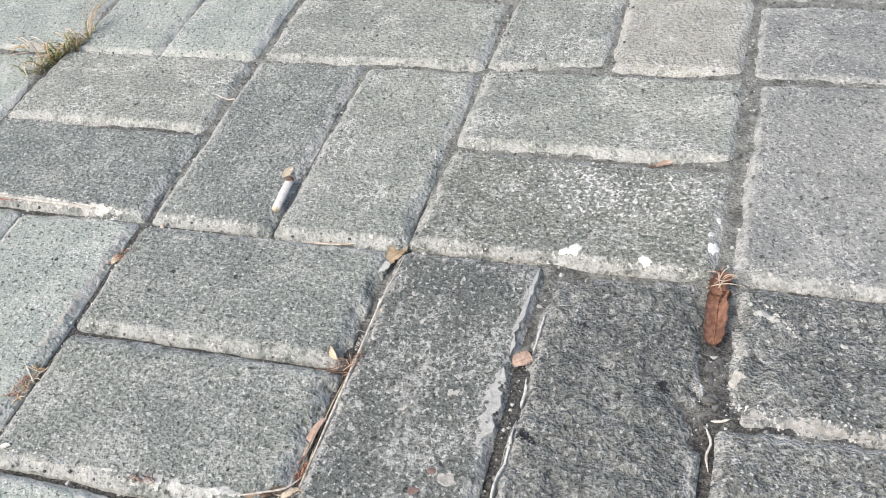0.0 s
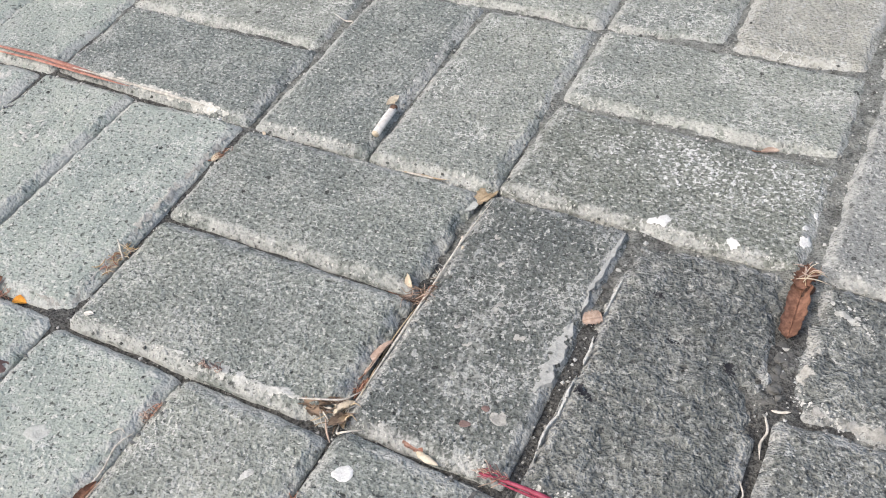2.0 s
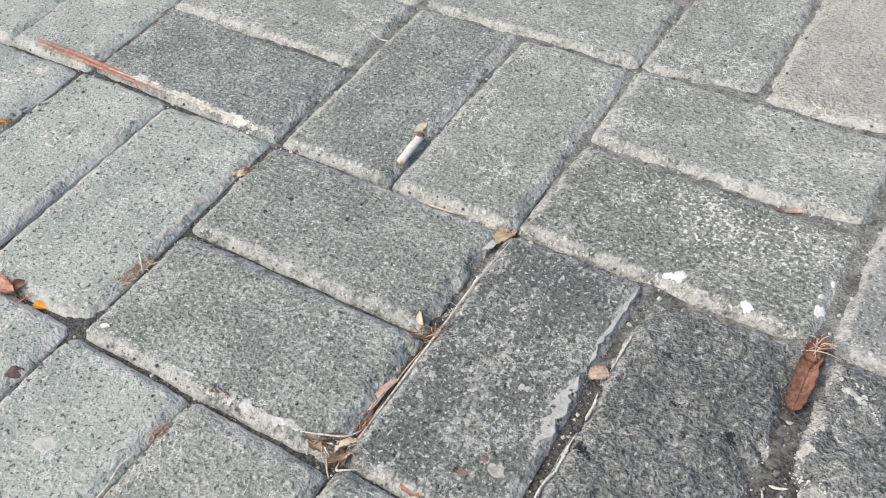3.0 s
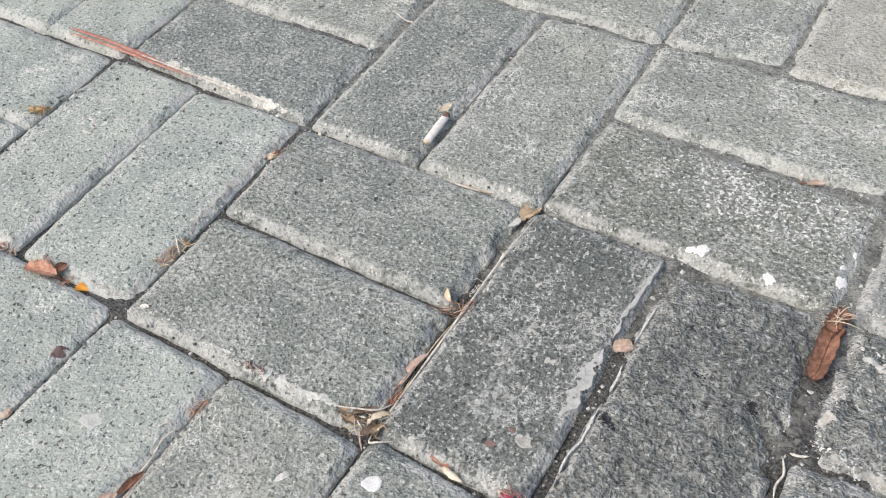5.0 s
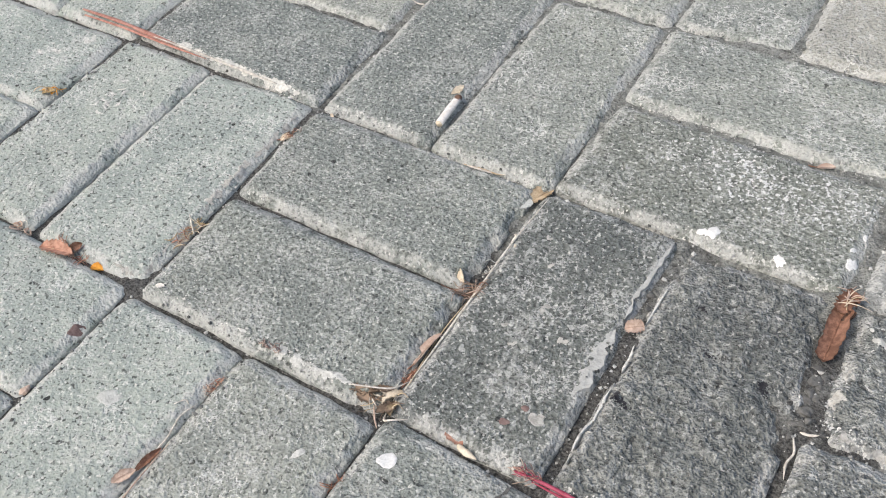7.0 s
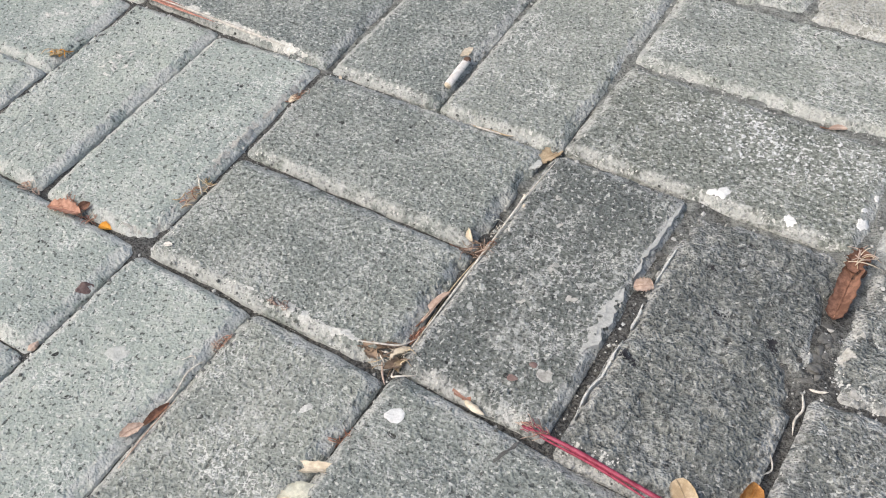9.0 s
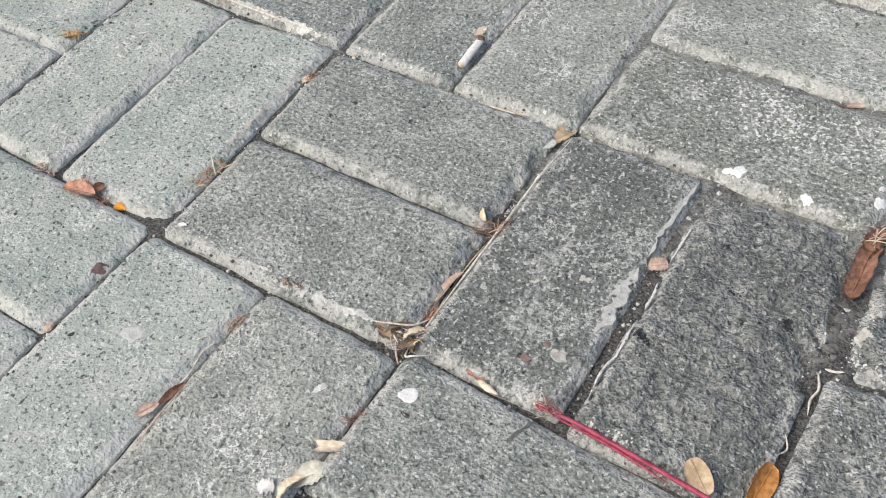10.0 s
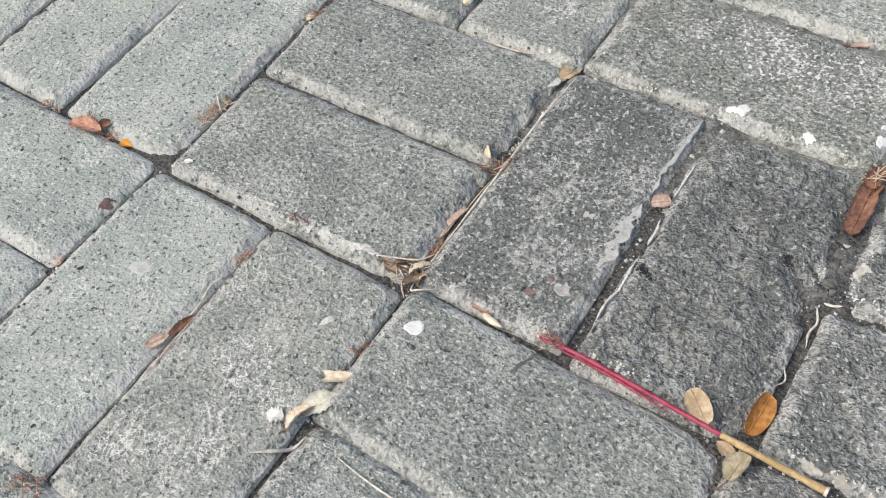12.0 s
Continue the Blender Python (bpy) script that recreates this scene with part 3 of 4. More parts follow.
def crust(points, width, cover, seed):
    """Broken lime on an edge: small flakes that follow the paving, thinning out to the sides."""
    rnd = random.Random(seed)
    line = curve_points([(x, y, 0) for x, y in points], 60)
    run = sum((line[k + 1] - line[k]).length for k in range(59))
    verts, faces = [], []
    for k in range(int(run * width * 1.15e6 * cover)):
        f = rnd.random()
        dense = float(wave(np.array(f * run), np.array(0.0), 0.012, seed)) + float(wave(np.array(f * run), np.array(0.0), 0.035, seed + 1))
        if dense < rnd.uniform(-0.5, 0.45):
            continue
        c = line[int(f * 59)]
        d = (line[min(int(f * 59) + 1, 59)] - line[max(int(f * 59) - 1, 0)]).normalized()
        c = c + Vector((-d.y, d.x, 0)) * rnd.gauss(0, width * 0.33) + d * rnd.uniform(-0.002, 0.002)
        r, n0, sides = rnd.uniform(0.0002, 0.0008) + (0.0007 if rnd.random() < 0.08 else 0), len(verts), 7
        verts.append((c.x, c.y, ground_z(c.x, c.y) + 0.0003))
        for q in range(sides):
            w = r * rnd.uniform(0.5, 1.4)
            x, y = c.x + math.cos(q * 6.283 / sides) * w, c.y + math.sin(q * 6.283 / sides) * w
            verts.append((x, y, ground_z(x, y) + 0.00005))
        faces += [(n0, n0 + 1 + q, n0 + 1 + (q + 1) % sides) for q in range(sides)]
    return verts, faces


def lump_arrays(size, seed, squash=0.5):
    """A small angular fragment."""
    rnd = random.Random(seed)
    bm = bmesh.new()
    for k in range(16):
        p = Vector((rnd.gauss(0, 1), rnd.gauss(0, 1), rnd.gauss(0, 1))).normalized() * size * rnd.uniform(0.75, 1.15)
        bm.verts.new((p.x * 1.2, p.y * 0.9, p.z * squash))
    hull = bmesh.ops.convex_hull(bm, input=bm.verts)
    bmesh.ops.delete(bm, geom=[g for g in hull["geom_interior"] if isinstance(g, bmesh.types.BMVert)], context="VERTS")
    bmesh.ops.bevel(bm, geom=bm.edges[:], offset=size * 0.06, segments=1, affect="EDGES")
    bm.verts.index_update()
    verts, faces = [v.co.copy() for v in bm.verts], [[v.index for v in f.verts] for f in bm.faces]
    bm.free()
    return verts, faces


def crumb(name, at, size, mat, label, category="crumb", seed=1, group="crumbs in the joints", squash=0.5, rise=0.22):
    ob = new(name, mesh_of(name, *lump_arrays(size, seed, squash), mat, False))
    ob.matrix_basis = pose(at[0], at[1], ground_z(*at) + size * rise, 0, 0, seed * 47 % 360)
    return tagged(ob, label, category, group)


def fibre_nest(name, at, spread, count, mats, label, radius=0.00035, high=0.004, seed=1, turn=0.0, long=0.02, category="dry fibres", bend=0.5, lift=0.0):
    """A tangle of thin dry fibres, each one a part; spread: half sizes along and across."""
    rnd = random.Random(seed)
    base = new(name)
    z0 = ground_z(*at) + lift
    base.location = (at[0], at[1], z0)
    for k in range(count):
        a = radians(turn) + rnd.gauss(0, 0.7)
        u, v = rnd.uniform(-1, 1) * spread[0], rnd.uniform(-1, 1) * spread[1]
        cx, cy = u * math.cos(radians(turn)) - v * math.sin(radians(turn)), u * math.sin(radians(turn)) + v * math.cos(radians(turn))
        size, curve = long * rnd.uniform(0.4, 1.0), rnd.uniform(-bend, bend)
        pts = []
        for f in (-0.5, -0.2, 0.15, 0.5):
            b = a + curve * f * 3
            x, y = cx + math.cos(b) * size * f, cy + math.sin(b) * size * f
            low = max(0.0, ground_z(at[0] + x, at[1] + y) - z0)
            pts.append((x, y, low + 0.0005 + rnd.random() * high * (1 - abs(f))))
        part("fibre", tube(pts, radius * rnd.uniform(0.4, 1.0), (0.6, 0.3), 5, 12, seed=k), rnd.choice(mats), base)
    return tagged(base, label, category)


# ---------------------------------------------------------------- litter: the larger pieces
# red reed in the joint, upper part of the paving
reed = new("red_reed")
part("reed_half", tube([(-0.496, 0.011, 0.0018), (-0.45, 0.0115, 0.0022), (-0.40, 0.0095, 0.0018), (-0.35, 0.008, 0.0012)], 0.0021, (0.7, 0.15), 8, 40, 0.45, 3), M_REED, reed)
part("reed_half", tube([(-0.488, 0.0055, 0.0014), (-0.44, 0.0065, 0.0018), (-0.39, 0.0055, 0.0015), (-0.335, 0.0055, 0.001)], 0.0016, (0.7, 0.12), 8, 40, 0.5, 5), M_REED, reed)
part("pale_tip", tube([(-0.40, 0.0075, 0.0030), (-0.35, 0.0072, 0.0030), (-0.30, 0.0064, 0.0024), (-0.258, 0.006, 0.0012)], 0.0012, (0.3, 0.3), 6, 30), M_ROOT, reed, "pale stripped tip")
tagged(reed, "split red reed with a pale tip lying along a joint", "reed")

# crimson stick that turns into tan cane
stick = new("broom_straw")
part("crimson_length", tube([(0.088, -0.2045, 0.0012), (0.115, -0.2035, 0.0022), (0.16, -0.2065, 0.0026), (0.202, -0.2095, 0.003)], 0.0014, (0.6, 1.0), 10, 40, 0.9, 2), M_CRIMSON, stick, "crimson dyed length")
part("split_side", tube([(0.10, -0.2055, 0.0012), (0.135, -0.2065, 0.0014), (0.172, -0.2105, 0.001)], 0.0009, (0.4, 0.3), 6, 24, 1.0, 6), M_CRIMSON, stick)
part("tan_length", tube([(0.201, -0.2095, 0.003), (0.228, -0.2105, 0.003), (0.2585, -0.2115, 0.0026)], 0.0021, (0.75, 1.0), 10, 24, 0.9, 4), M_CANE, stick, "bare tan cane end")
part("ring", tube([(0.2575, -0.2115, 0.0026), (0.2584, -0.2115, 0.0026), (0.2592, -0.2115, 0.0026)], 0.0026, (1, 1), 10, 5), M_ROOT, stick, "pale broken end")
rnd = random.Random(4)
for k in range(38):
    a = math.pi + rnd.uniform(-1.0, 1.0)
    size = rnd.uniform(0.004, 0.011)
    x, y = 0.097 + rnd.uniform(-0.006, 0.008), -0.204 + rnd.uniform(-0.003, 0.003)
    part("frayed_fibre", tube([(x, y, 0.0018), (x + math.cos(a) * size * 0.5, y + math.sin(a) * size * 0.4, rnd.uniform(0.002, 0.004)),
                               (x + math.cos(a) * size, y + math.sin(a) * size * 0.7, 0.0008)], 0.00026, (0.8, 0.3), 5, 8), (M_REED, M_PINK, M_CRIMSON, M_REDMARK)[k % 4], stick)
tagged(stick, "crimson straw with a frayed end and a tan cane end", "straw")

# cigarette end
butt = new("cigarette_end")
butt.matrix_basis = pose(-0.1095, 0.040, 0.0018, 0, 0, 94)
part("paper", tube([(-0.017, 0, 0), (0, 0, 0.0002), (0.0135, 0, 0)], 0.0034, (0.98, 0.94), 18, 14, 0.70, 3, 0.05), M_PAPER, butt)
part("filter_end", tube([(-0.0176, 0, 0), (-0.0169, 0, 0)], 0.0026, (1, 1), 16, 3), M_PALEBITS, butt, "tan filter end")
part("burnt_end", tube([(0.0120, 0, 0), (0.015, 0, 0.0003), (0.0185, 0.0006, -0.0004)], 0.0028, (1, 0.35), 12, 10, 0.8, 8), M_ASH, butt, "crushed burnt end")
tagged(butt, "crushed white cigarette end wedged in a joint", "cigarette end")
leaf("paper_scrap", (-0.1165, 0.064), 0.014, 0.0055, 75, M_PALEBITS, "torn cream scrap beside a cigarette end", roll=30, stalk=0, rib=False, category="scrap", seed=8, ragged=0.2)

# leaves along the joints
leaf("brown_leaf", (0.2118, -0.0290), 0.045, 0.0120, 91, M_BROWN, "torn reddish-brown leaf folded into a wide joint", roll=-6, lift=0.0022, curl=0.50, blunt=0.10, ragged=0.16, stalk=0, seed=3, arch=0.03, widest=1.1)
leaf("brown_leaf", (0.2105, -0.0040), 0.020, 0.0110, 78, M_BROWN, "small brown torn leaf under pale loops", roll=14, lift=0.0040, curl=0.5, blunt=0.25, ragged=0.3, stalk=0, rib=False, seed=5)
leaf("dark_petal", (0.2150, -0.0130), 0.012, 0.0045, 60, M_ASH, "dark shrivelled scrap under a brown leaf", roll=30, lift=0.0030, curl=0.5, stalk=0, rib=False, category="scrap", seed=6)
fibre_nest("fibre_loop", (0.2130, 0.000), (0.007, 0.004), 8, [M_PALEBITS, M_STRAW, M_PINK], "pale looping dry fibres on a brown leaf", 0.00050, 0.004, 12, 75, 0.024, bend=0.55, lift=0.004)
leaf("orange_leaf", (0.2130, -0.186), 0.028, 0.0122, 86, M_ORANGE, "glossy orange-brown oval leaf standing in a joint", roll=28, lift=0.0040, blunt=0.30, curl=0.45, stalk=0.0, seed=7, arch=0.05, ragged=0.02)
leaf("oval_leaf", (0.1842, -0.2000), 0.0225, 0.0130, -42, M_TAN, "flat tan oval leaf beside a crimson straw", roll=16, lift=0.003, blunt=0.36, curl=0.15, stalk=0, seed=9, ragged=0.02, arch=0.05)
leaf("oval_leaf", (0.2160, -0.2225), 0.0190, 0.0125, 80, M_DULL, "dull tan crumpled oval leaf in a gap", roll=-20, lift=0.003, blunt=0.5, curl=0.5, stalk=0.35, seed=10, ragged=0.06, arch=0.12)
leaf("oval_leaf", (0.2065, -0.2125), 0.014, 0.007, -20, M_TAN, "small tan leaf half under a cane", lift=0.0018, stalk=0, rib=False, seed=13)
fibre_nest("fibre_nest", (-0.2110, -0.0330), (0.008, 0.003), 14, [M_STRAWDARK, M_BROWN, M_PINK], "thin brown fibres beside a pale scrap", 0.0004, 0.004, 58, 60, 0.012)
leaf("tan_leaf", (-0.0045, -0.154), 0.029, 0.0085, 84, M_PINK, "pinkish-tan narrow leaf in a joint", roll=-30, lift=0.0035, curl=0.35, blunt=0.6, stalk=0.15, seed=14, ragged=0.05)
fibre_nest("rust_tuft", (-0.004, -0.178), (0.006, 0.002), 24, [M_RUST, M_BROWN], "reddish-brown shreds in a joint", 0.0004, 0.004, 15, 80, 0.009)
leaf("small_leaf", (0.1035, -0.0792), 0.0125, 0.0085, 35, M_PINK, "small crumpled light brown leaf scrap in a mortar joint", roll=20, lift=0.002, curl=0.7, blunt=0.25, stalk=0, seed=16, ragged=0.15, arch=0.25)
leaf("joint_leaf", (-0.1145, -0.3200), 0.016, 0.0070, 62, M_PINK, "pinkish-tan curled leaf over a joint", roll=15, lift=0.002, curl=0.5, stalk=0, seed=17, ragged=0.15)
leaf("joint_leaf", (-0.1105, -0.304), 0.021, 0.0046, 80, M_BROWN, "dark brown narrow leaf down in a joint", roll=25, lift=0.003, curl=0.6, stalk=0, seed=18, ragged=0.1)
fibre_nest("rust_tuft", (-0.1085, -0.2425), (0.006, 0.002), 22, [M_RUST, M_PINK], "orange-brown shreds in a joint", 0.0004, 0.004, 19, 70, 0.009)
leaf("shaving", (-0.004, -0.2848), 0.041, 0.0068, 24, M_PALEBITS, "pale cream wood shaving bridging a joint", lift=0.002, curl=0.5, blunt=0.4, stalk=0, rib=False, category="shaving", seed=20, ragged=0.15, arch=0.03)
leaf("pale_leaf", (-0.001, -0.303), 0.027, 0.0125, 57, M_GREENISH, "crumpled pale green-grey leaf in a junction", roll=12, lift=0.0055, curl=0.6, stalk=0.3, seed=21, ragged=0.12, arch=0.15)
leaf("pale_leaf", (-0.0045, -0.3155), 0.020, 0.009, 75, M_PALEBITS, "pale twisted leaf scrap in a junction", roll=-30, lift=0.003, curl=0.7, stalk=0.3, seed=22, ragged=0.2, arch=0.2)
leaf("pale_scrap", (-0.0165, -0.3225), 0.010, 0.009, 30, M_PAPER, "small cream-white scrap on a paver", lift=0.001, curl=0.3, stalk=0, rib=False, category="scrap", seed=23, ragged=0.4, blunt=0.3, arch=0.2)
strand("twig", [(-0.014, -0.3475, 0.002), (-0.004, -0.3385, 0.003), (0.001, -0.331, 0.002), (0.004, -0.322, 0.002)], 0.0011, M_ROOT, "pale bent twig in a junction of pavers", "twig")
leaf("orange_scrap", (-0.2895, -0.2130), 0.029, 0.0110, 12, M_RUST, "orange-brown crumpled leaf at a paver edge", lift=0.002, curl=0.5, blunt=0.4, stalk=0, seed=24, ragged=0.25)
fibre_nest("fibre_nest", (-0.281, -0.2085), (0.016, 0.0045), 38, [M_STRAW, M_ROOT, M_RUST, M_RUST, M_REED], "pale and red fibres round an orange leaf", 0.0004, 0.006, 25, -5, 0.016)
leaf("dark_petal", (-0.2785, -0.2035), 0.010, 0.006, 60, M_BROWN, "dark red shrivelled petal", roll=50, lift=0.004, curl=0.5, stalk=0, rib=False, category="petal", seed=26)
leaf("yellow_petal", (-0.2545, -0.2085), 0.011, 0.0065, 12, M_YELLOW, "bright orange-yellow petal in a joint", lift=0.002, curl=0.6, stalk=0, rib=False, category="petal", seed=27, ragged=0.15, arch=0.2)
fibre_nest("curl", (-0.334, -0.2065), (0.012, 0.004), 8, [M_ROOT, M_PINK], "pale curled peel and fibres in a junction", 0.0008, 0.005, 28, 0, 0.014, bend=1.4)
spot("bark_stain", (-0.2225, -0.2575), 0.0042, M_REDMARK, "reddish-brown bark dust on a paver edge", "stain", 1.6, 70, 0.0003, 0.45, 29)
fibre_nest("straw_nest", (-0.2140, -0.1515), (0.013, 0.0030), 34, [M_STRAW, M_RUST, M_PALEBITS, M_CANE], "orange and straw-coloured dry fibres at a joint", 0.00042, 0.0022, 30, 82, 0.013)
strand("straw_bit", [(-0.2235, -0.1400, 0.001), (-0.2160, -0.1465, 0.0015), (-0.2095, -0.152, 0.001)], 0.0006, M_ROOT, "short pale straw leaning over a paver edge")
fibre_nest("straw_nest", (-0.436, -0.086), (0.010, 0.004), 12, [M_STRAW, M_CANE, M_YELLOW], "yellowish dry crumbs and fibres in a joint", 0.0006, 0.005, 31, 35, 0.012)
leaf("yellow_scrap", (-0.437, -0.088), 0.011, 0.007, 40, M_CANE, "yellow-tan leaf scrap in a joint", lift=0.002, curl=0.6, stalk=0, rib=False, category="scrap", seed=32)
leaf("pink_crumb", (-0.2135, -0.0385), 0.010, 0.007, 50, M_PALEBITS, "pale pinkish scrap in a joint", lift=0.002, curl=0.5, stalk=0.4, rib=False, category="scrap", seed=33, ragged=0.2)
leaf("pink_petal", (0.1615, 0.110), 0.013, 0.005, 25, M_PINK, "pale pink petal in a joint", lift=0.0015, curl=0.4, stalk=0.4, rib=False, category="petal", seed=34)
leaf("tan_scrap", (-0.0055, -0.002), 0.021, 0.011, 66, M_TAN, "light tan scrap where four pavers meet", lift=0.002, curl=0.5, stalk=0, seed=35, ragged=0.2, blunt=0.4)
leaf("pale_scrap", (-0.011, -0.0165), 0.013, 0.008, 50, M_GUM, "pale grey flake beside a joint", lift=0.0004, curl=0.05, arch=0.02, stalk=0, rib=False, category="flake", seed=36, ragged=0.2, blunt=0.35)
strand("dry_straw", [(-0.072, -0.002), (-0.062, -0.0035), (-0.05, -0.001), (-0.035, 0.002)], 0.0007, M_ROOT, "thin pale grass stem along a joint", lift=0.0016)
strand("dry_straw", [(-0.069, -0.004), (-0.055, 0.0005), (-0.044, -0.001), (-0.038, 0.001)], 0.0006, M_STRAW, "thin pale grass stem along a joint", lift=0.002, seed=4)
strand("dry_straw", [(0.0005, -0.188, 0.002), (0.0, -0.146, 0.0018), (0.0005, -0.097, 0.0018), (0.0012, -0.05, 0.0018), (0.004, -0.008, 0.0015)], 0.0008, M_ROOT, "long pale stem lying along a paver edge", n=50)
strand("dry_straw", [(0.002, -0.185, 0.003), (-0.003, -0.16, 0.002), (-0.004, -0.135, 0.002), (-0.002, -0.11, 0.001)], 0.0005, M_STRAW, "long pale stem lying along a paver edge", seed=5)

# petal and nest at the end of a joint
leaf("pink_petal", (-0.0160, -0.094), 0.013, 0.0055, -45, M_PALEBITS, "pale pink petal standing in a joint", roll=45, lift=0.004, curl=0.4, stalk=0, rib=False, category="petal", seed=37, ragged=0.1)
fibre_nest("fibre_nest", (-0.006, -0.101), (0.010, 0.005), 30, [M_PINK, M_BROWN, M_STRAWDARK, M_STRAWDARK], "nest of thin brown fibres in a joint", 0.00045, 0.005, 38, 15, 0.02)
fibre_nest("root_loop", (-0.003, -0.076), (0.006, 0.003), 5, [M_ROOT, M_GUM], "grey curled rootlets in a dark joint", 0.00045, 0.007, 39, 80, 0.014, bend=1.8)
strand("rootlet", [(-0.003, -0.052, 0.002), (-0.0005, -0.047, 0.003), (-0.004, -0.044, 0.003)], 0.0006, M_ROOT, "short pale rootlet in a joint")

# clump where four pavers meet
clump = fibre_nest("debris_clump", (-0.006, -0.2), (0.010, 0.006), 26, [M_STRAW, M_ROOT, M_STRAWDARK, M_STRAWDARK], "clump of dry leaf shreds and straw in a junction", 0.0005, 0.004, 40, 25, 0.017)
for k, (x, y, turn, size, mat) in enumerate(((-0.016, 0.0, 20, 0.028, M_STRAWDARK), (-0.007, 0.003, 45, 0.026, M_STRAWDARK), (0.004, -0.004, 60, 0.018, M_STRAWDARK),
                                             (0.003, 0.004, 70, 0.020, M_PALEBITS), (-0.012, -0.004, 10, 0.016, M_STRAWDARK), (0.008, -0.002, 100, 0.014, M_TAN))):
    shred = part("leaf_shred", blade_arrays(size * 0.8, 0.0058, 0.8, 0.12, 0.5, 0.4, 0.8, seed=41 + k), mat, clump)
    shred.matrix_basis = pose(x, y, 0.0035, 20 * (-1) ** k, 8, turn)
strand("dry_straw", [(-0.029, -0.203, 0.002), (-0.018, -0.1985, 0.004), (-0.006, -0.1915, 0.005), (0.0, -0.181, 0.002)], 0.0006, M_ROOT, "thin pale stem bent over a clump of shreds", seed=6)
strand("dry_straw", [(0.0135, -0.204, 0.002), (0.006, -0.2105, 0.003), (0.0, -0.2105, 0.003), (-0.002, -0.2045, 0.003)], 0.0007, M_ROOT, "pale curled stem in a clump of shreds", seed=7)
strand("dry_straw", [(-0.010, -0.206, 0.002), (-0.006, -0.212, 0.002), (-0.001, -0.217, 0.001)], 0.0006, M_PINK, "short stem at a clump of shreds", seed=8)

# seed pod on the joint
pod = new("seed_pod")
pod.matrix_basis = pose(0.0505, -0.2045, ground_z(0.0505, -0.2045) + 0.002, 0, 0, -12)
part("husk", blade_arrays(0.014, 0.006, 0.35, 0.1, 0.5, 0.3, seed=52), M_RUST, pod, "reddish split husk").location = (-0.006, 0.002, 0)
part("seed", tube([(-0.001, 0, 0.0012), (0.005, -0.0006, 0.0016), (0.0135, 0.0005, 0.0006)], 0.0021, (0.5, 0.15), 10, 14, 0.7, 3), M_PALEBITS, pod, "cream pointed seed")
tagged(pod, "split reddish seed pod with a cream seed", "seed pod")

# roots, stems and shreds elsewhere
strand("root", [(0.2145, -0.107, 0.002), (0.218, -0.116, 0.003), (0.2165, -0.124, 0.003), (0.2185, -0.133, 0.001)], 0.0008, M_ROOT, "white curved root in a wide joint", "root", seed=9)
strand("root", [(0.2165, -0.1015), (0.2215, -0.101), (0.2265, -0.0985)], 0.0009, M_ROOT, "white short root in a wide joint", "root", seed=10)
strand("rootlet", [(0.213, -0.152, 0.001), (0.2165, -0.158, 0.002), (0.2135, -0.166, 0.001)], 0.0005, M_ROOT, "thin pale rootlet in a dark joint", "root", seed=11)
strand("dry_straw", [(-0.112, -0.313), (-0.1105, -0.289, 0.0025), (-0.112, -0.272, 0.003), (-0.1105, -0.258)], 0.0006, M_ROOT, "thin pale stem in a joint", seed=12)
strand("dry_straw", [(-0.120, -0.268), (-0.116, -0.262, 0.002), (-0.1135, -0.2625)], 0.0005, M_ROOT, "tiny pale stem at a paver edge", seed=13)
strand("dry_straw", [(-0.103, -0.3425), (-0.1045, -0.318, 0.002), (-0.1055, -0.29, 0.0015)], 0.0006, M_PINK, "thin pinkish stem along a paver edge", seed=14)
strand("dry_straw", [(-0.227, 0.155), (-0.214, 0.1515, 0.003), (-0.203, 0.1475, 0.002), (-0.2045, 0.1435)], 0.0006, M_ROOT, "pale curled stem beside a dark joint", seed=15)
strand("dry_straw", [(0.03, -0.324, 0.001), (0.05, -0.3265, 0.0015), (0.07, -0.3275, 0.001), (0.088, -0.326)], 0.0006, M_ROOT, "thin pale stem along a joint", seed=16)
strand("dry_straw", [(0.075, -0.329, 0.001), (0.095, -0.3285, 0.002), (0.11, -0.331, 0.001)], 0.0006, M_STRAW, "thin straw stem along a joint", seed=17)
fibre_nest("rust_tuft", (-0.113, -0.4265), (0.010, 0.005), 28, [M_RUST, M_PINK, M_REED], "reddish shreds in a junction of pavers", 0.0004, 0.004, 51, 20, 0.009)
fibre_nest("rust_tuft", (-0.0925, -0.2045), (0.008, 0.002), 22, [M_PINK, M_REDMARK, M_REDMARK], "pinkish shreds on a limy paver edge", 0.0004, 0.004, 52, 0, 0.009)
fibre_nest("straw_nest", (-0.0015, -0.262), (0.009, 0.0015), 8, [M_RUST, M_BROWN], "brown shreds deep in a joint", 0.0005, 0.003, 53, 85, 0.012)
leaf("pale_scrap", (-0.195, -0.2015), 0.007, 0.0035, 20, M_PAPER, "tiny pale flake on a paver corner", lift=0.001, stalk=0, rib=False, category="flake", seed=54)
crumb("pink_pebble", (-0.2195, -0.3075), 0.0045, M_PINK, "small pinkish pebble at a paver edge", "pebble", seed=55)
spot("lime_spot", (-0.030, -0.256), 0.0030, M_LIME, "pale lime blot on a paver", "lime spot", 1.8, 60, 0.0002, 0.9, 57, "lime spots")

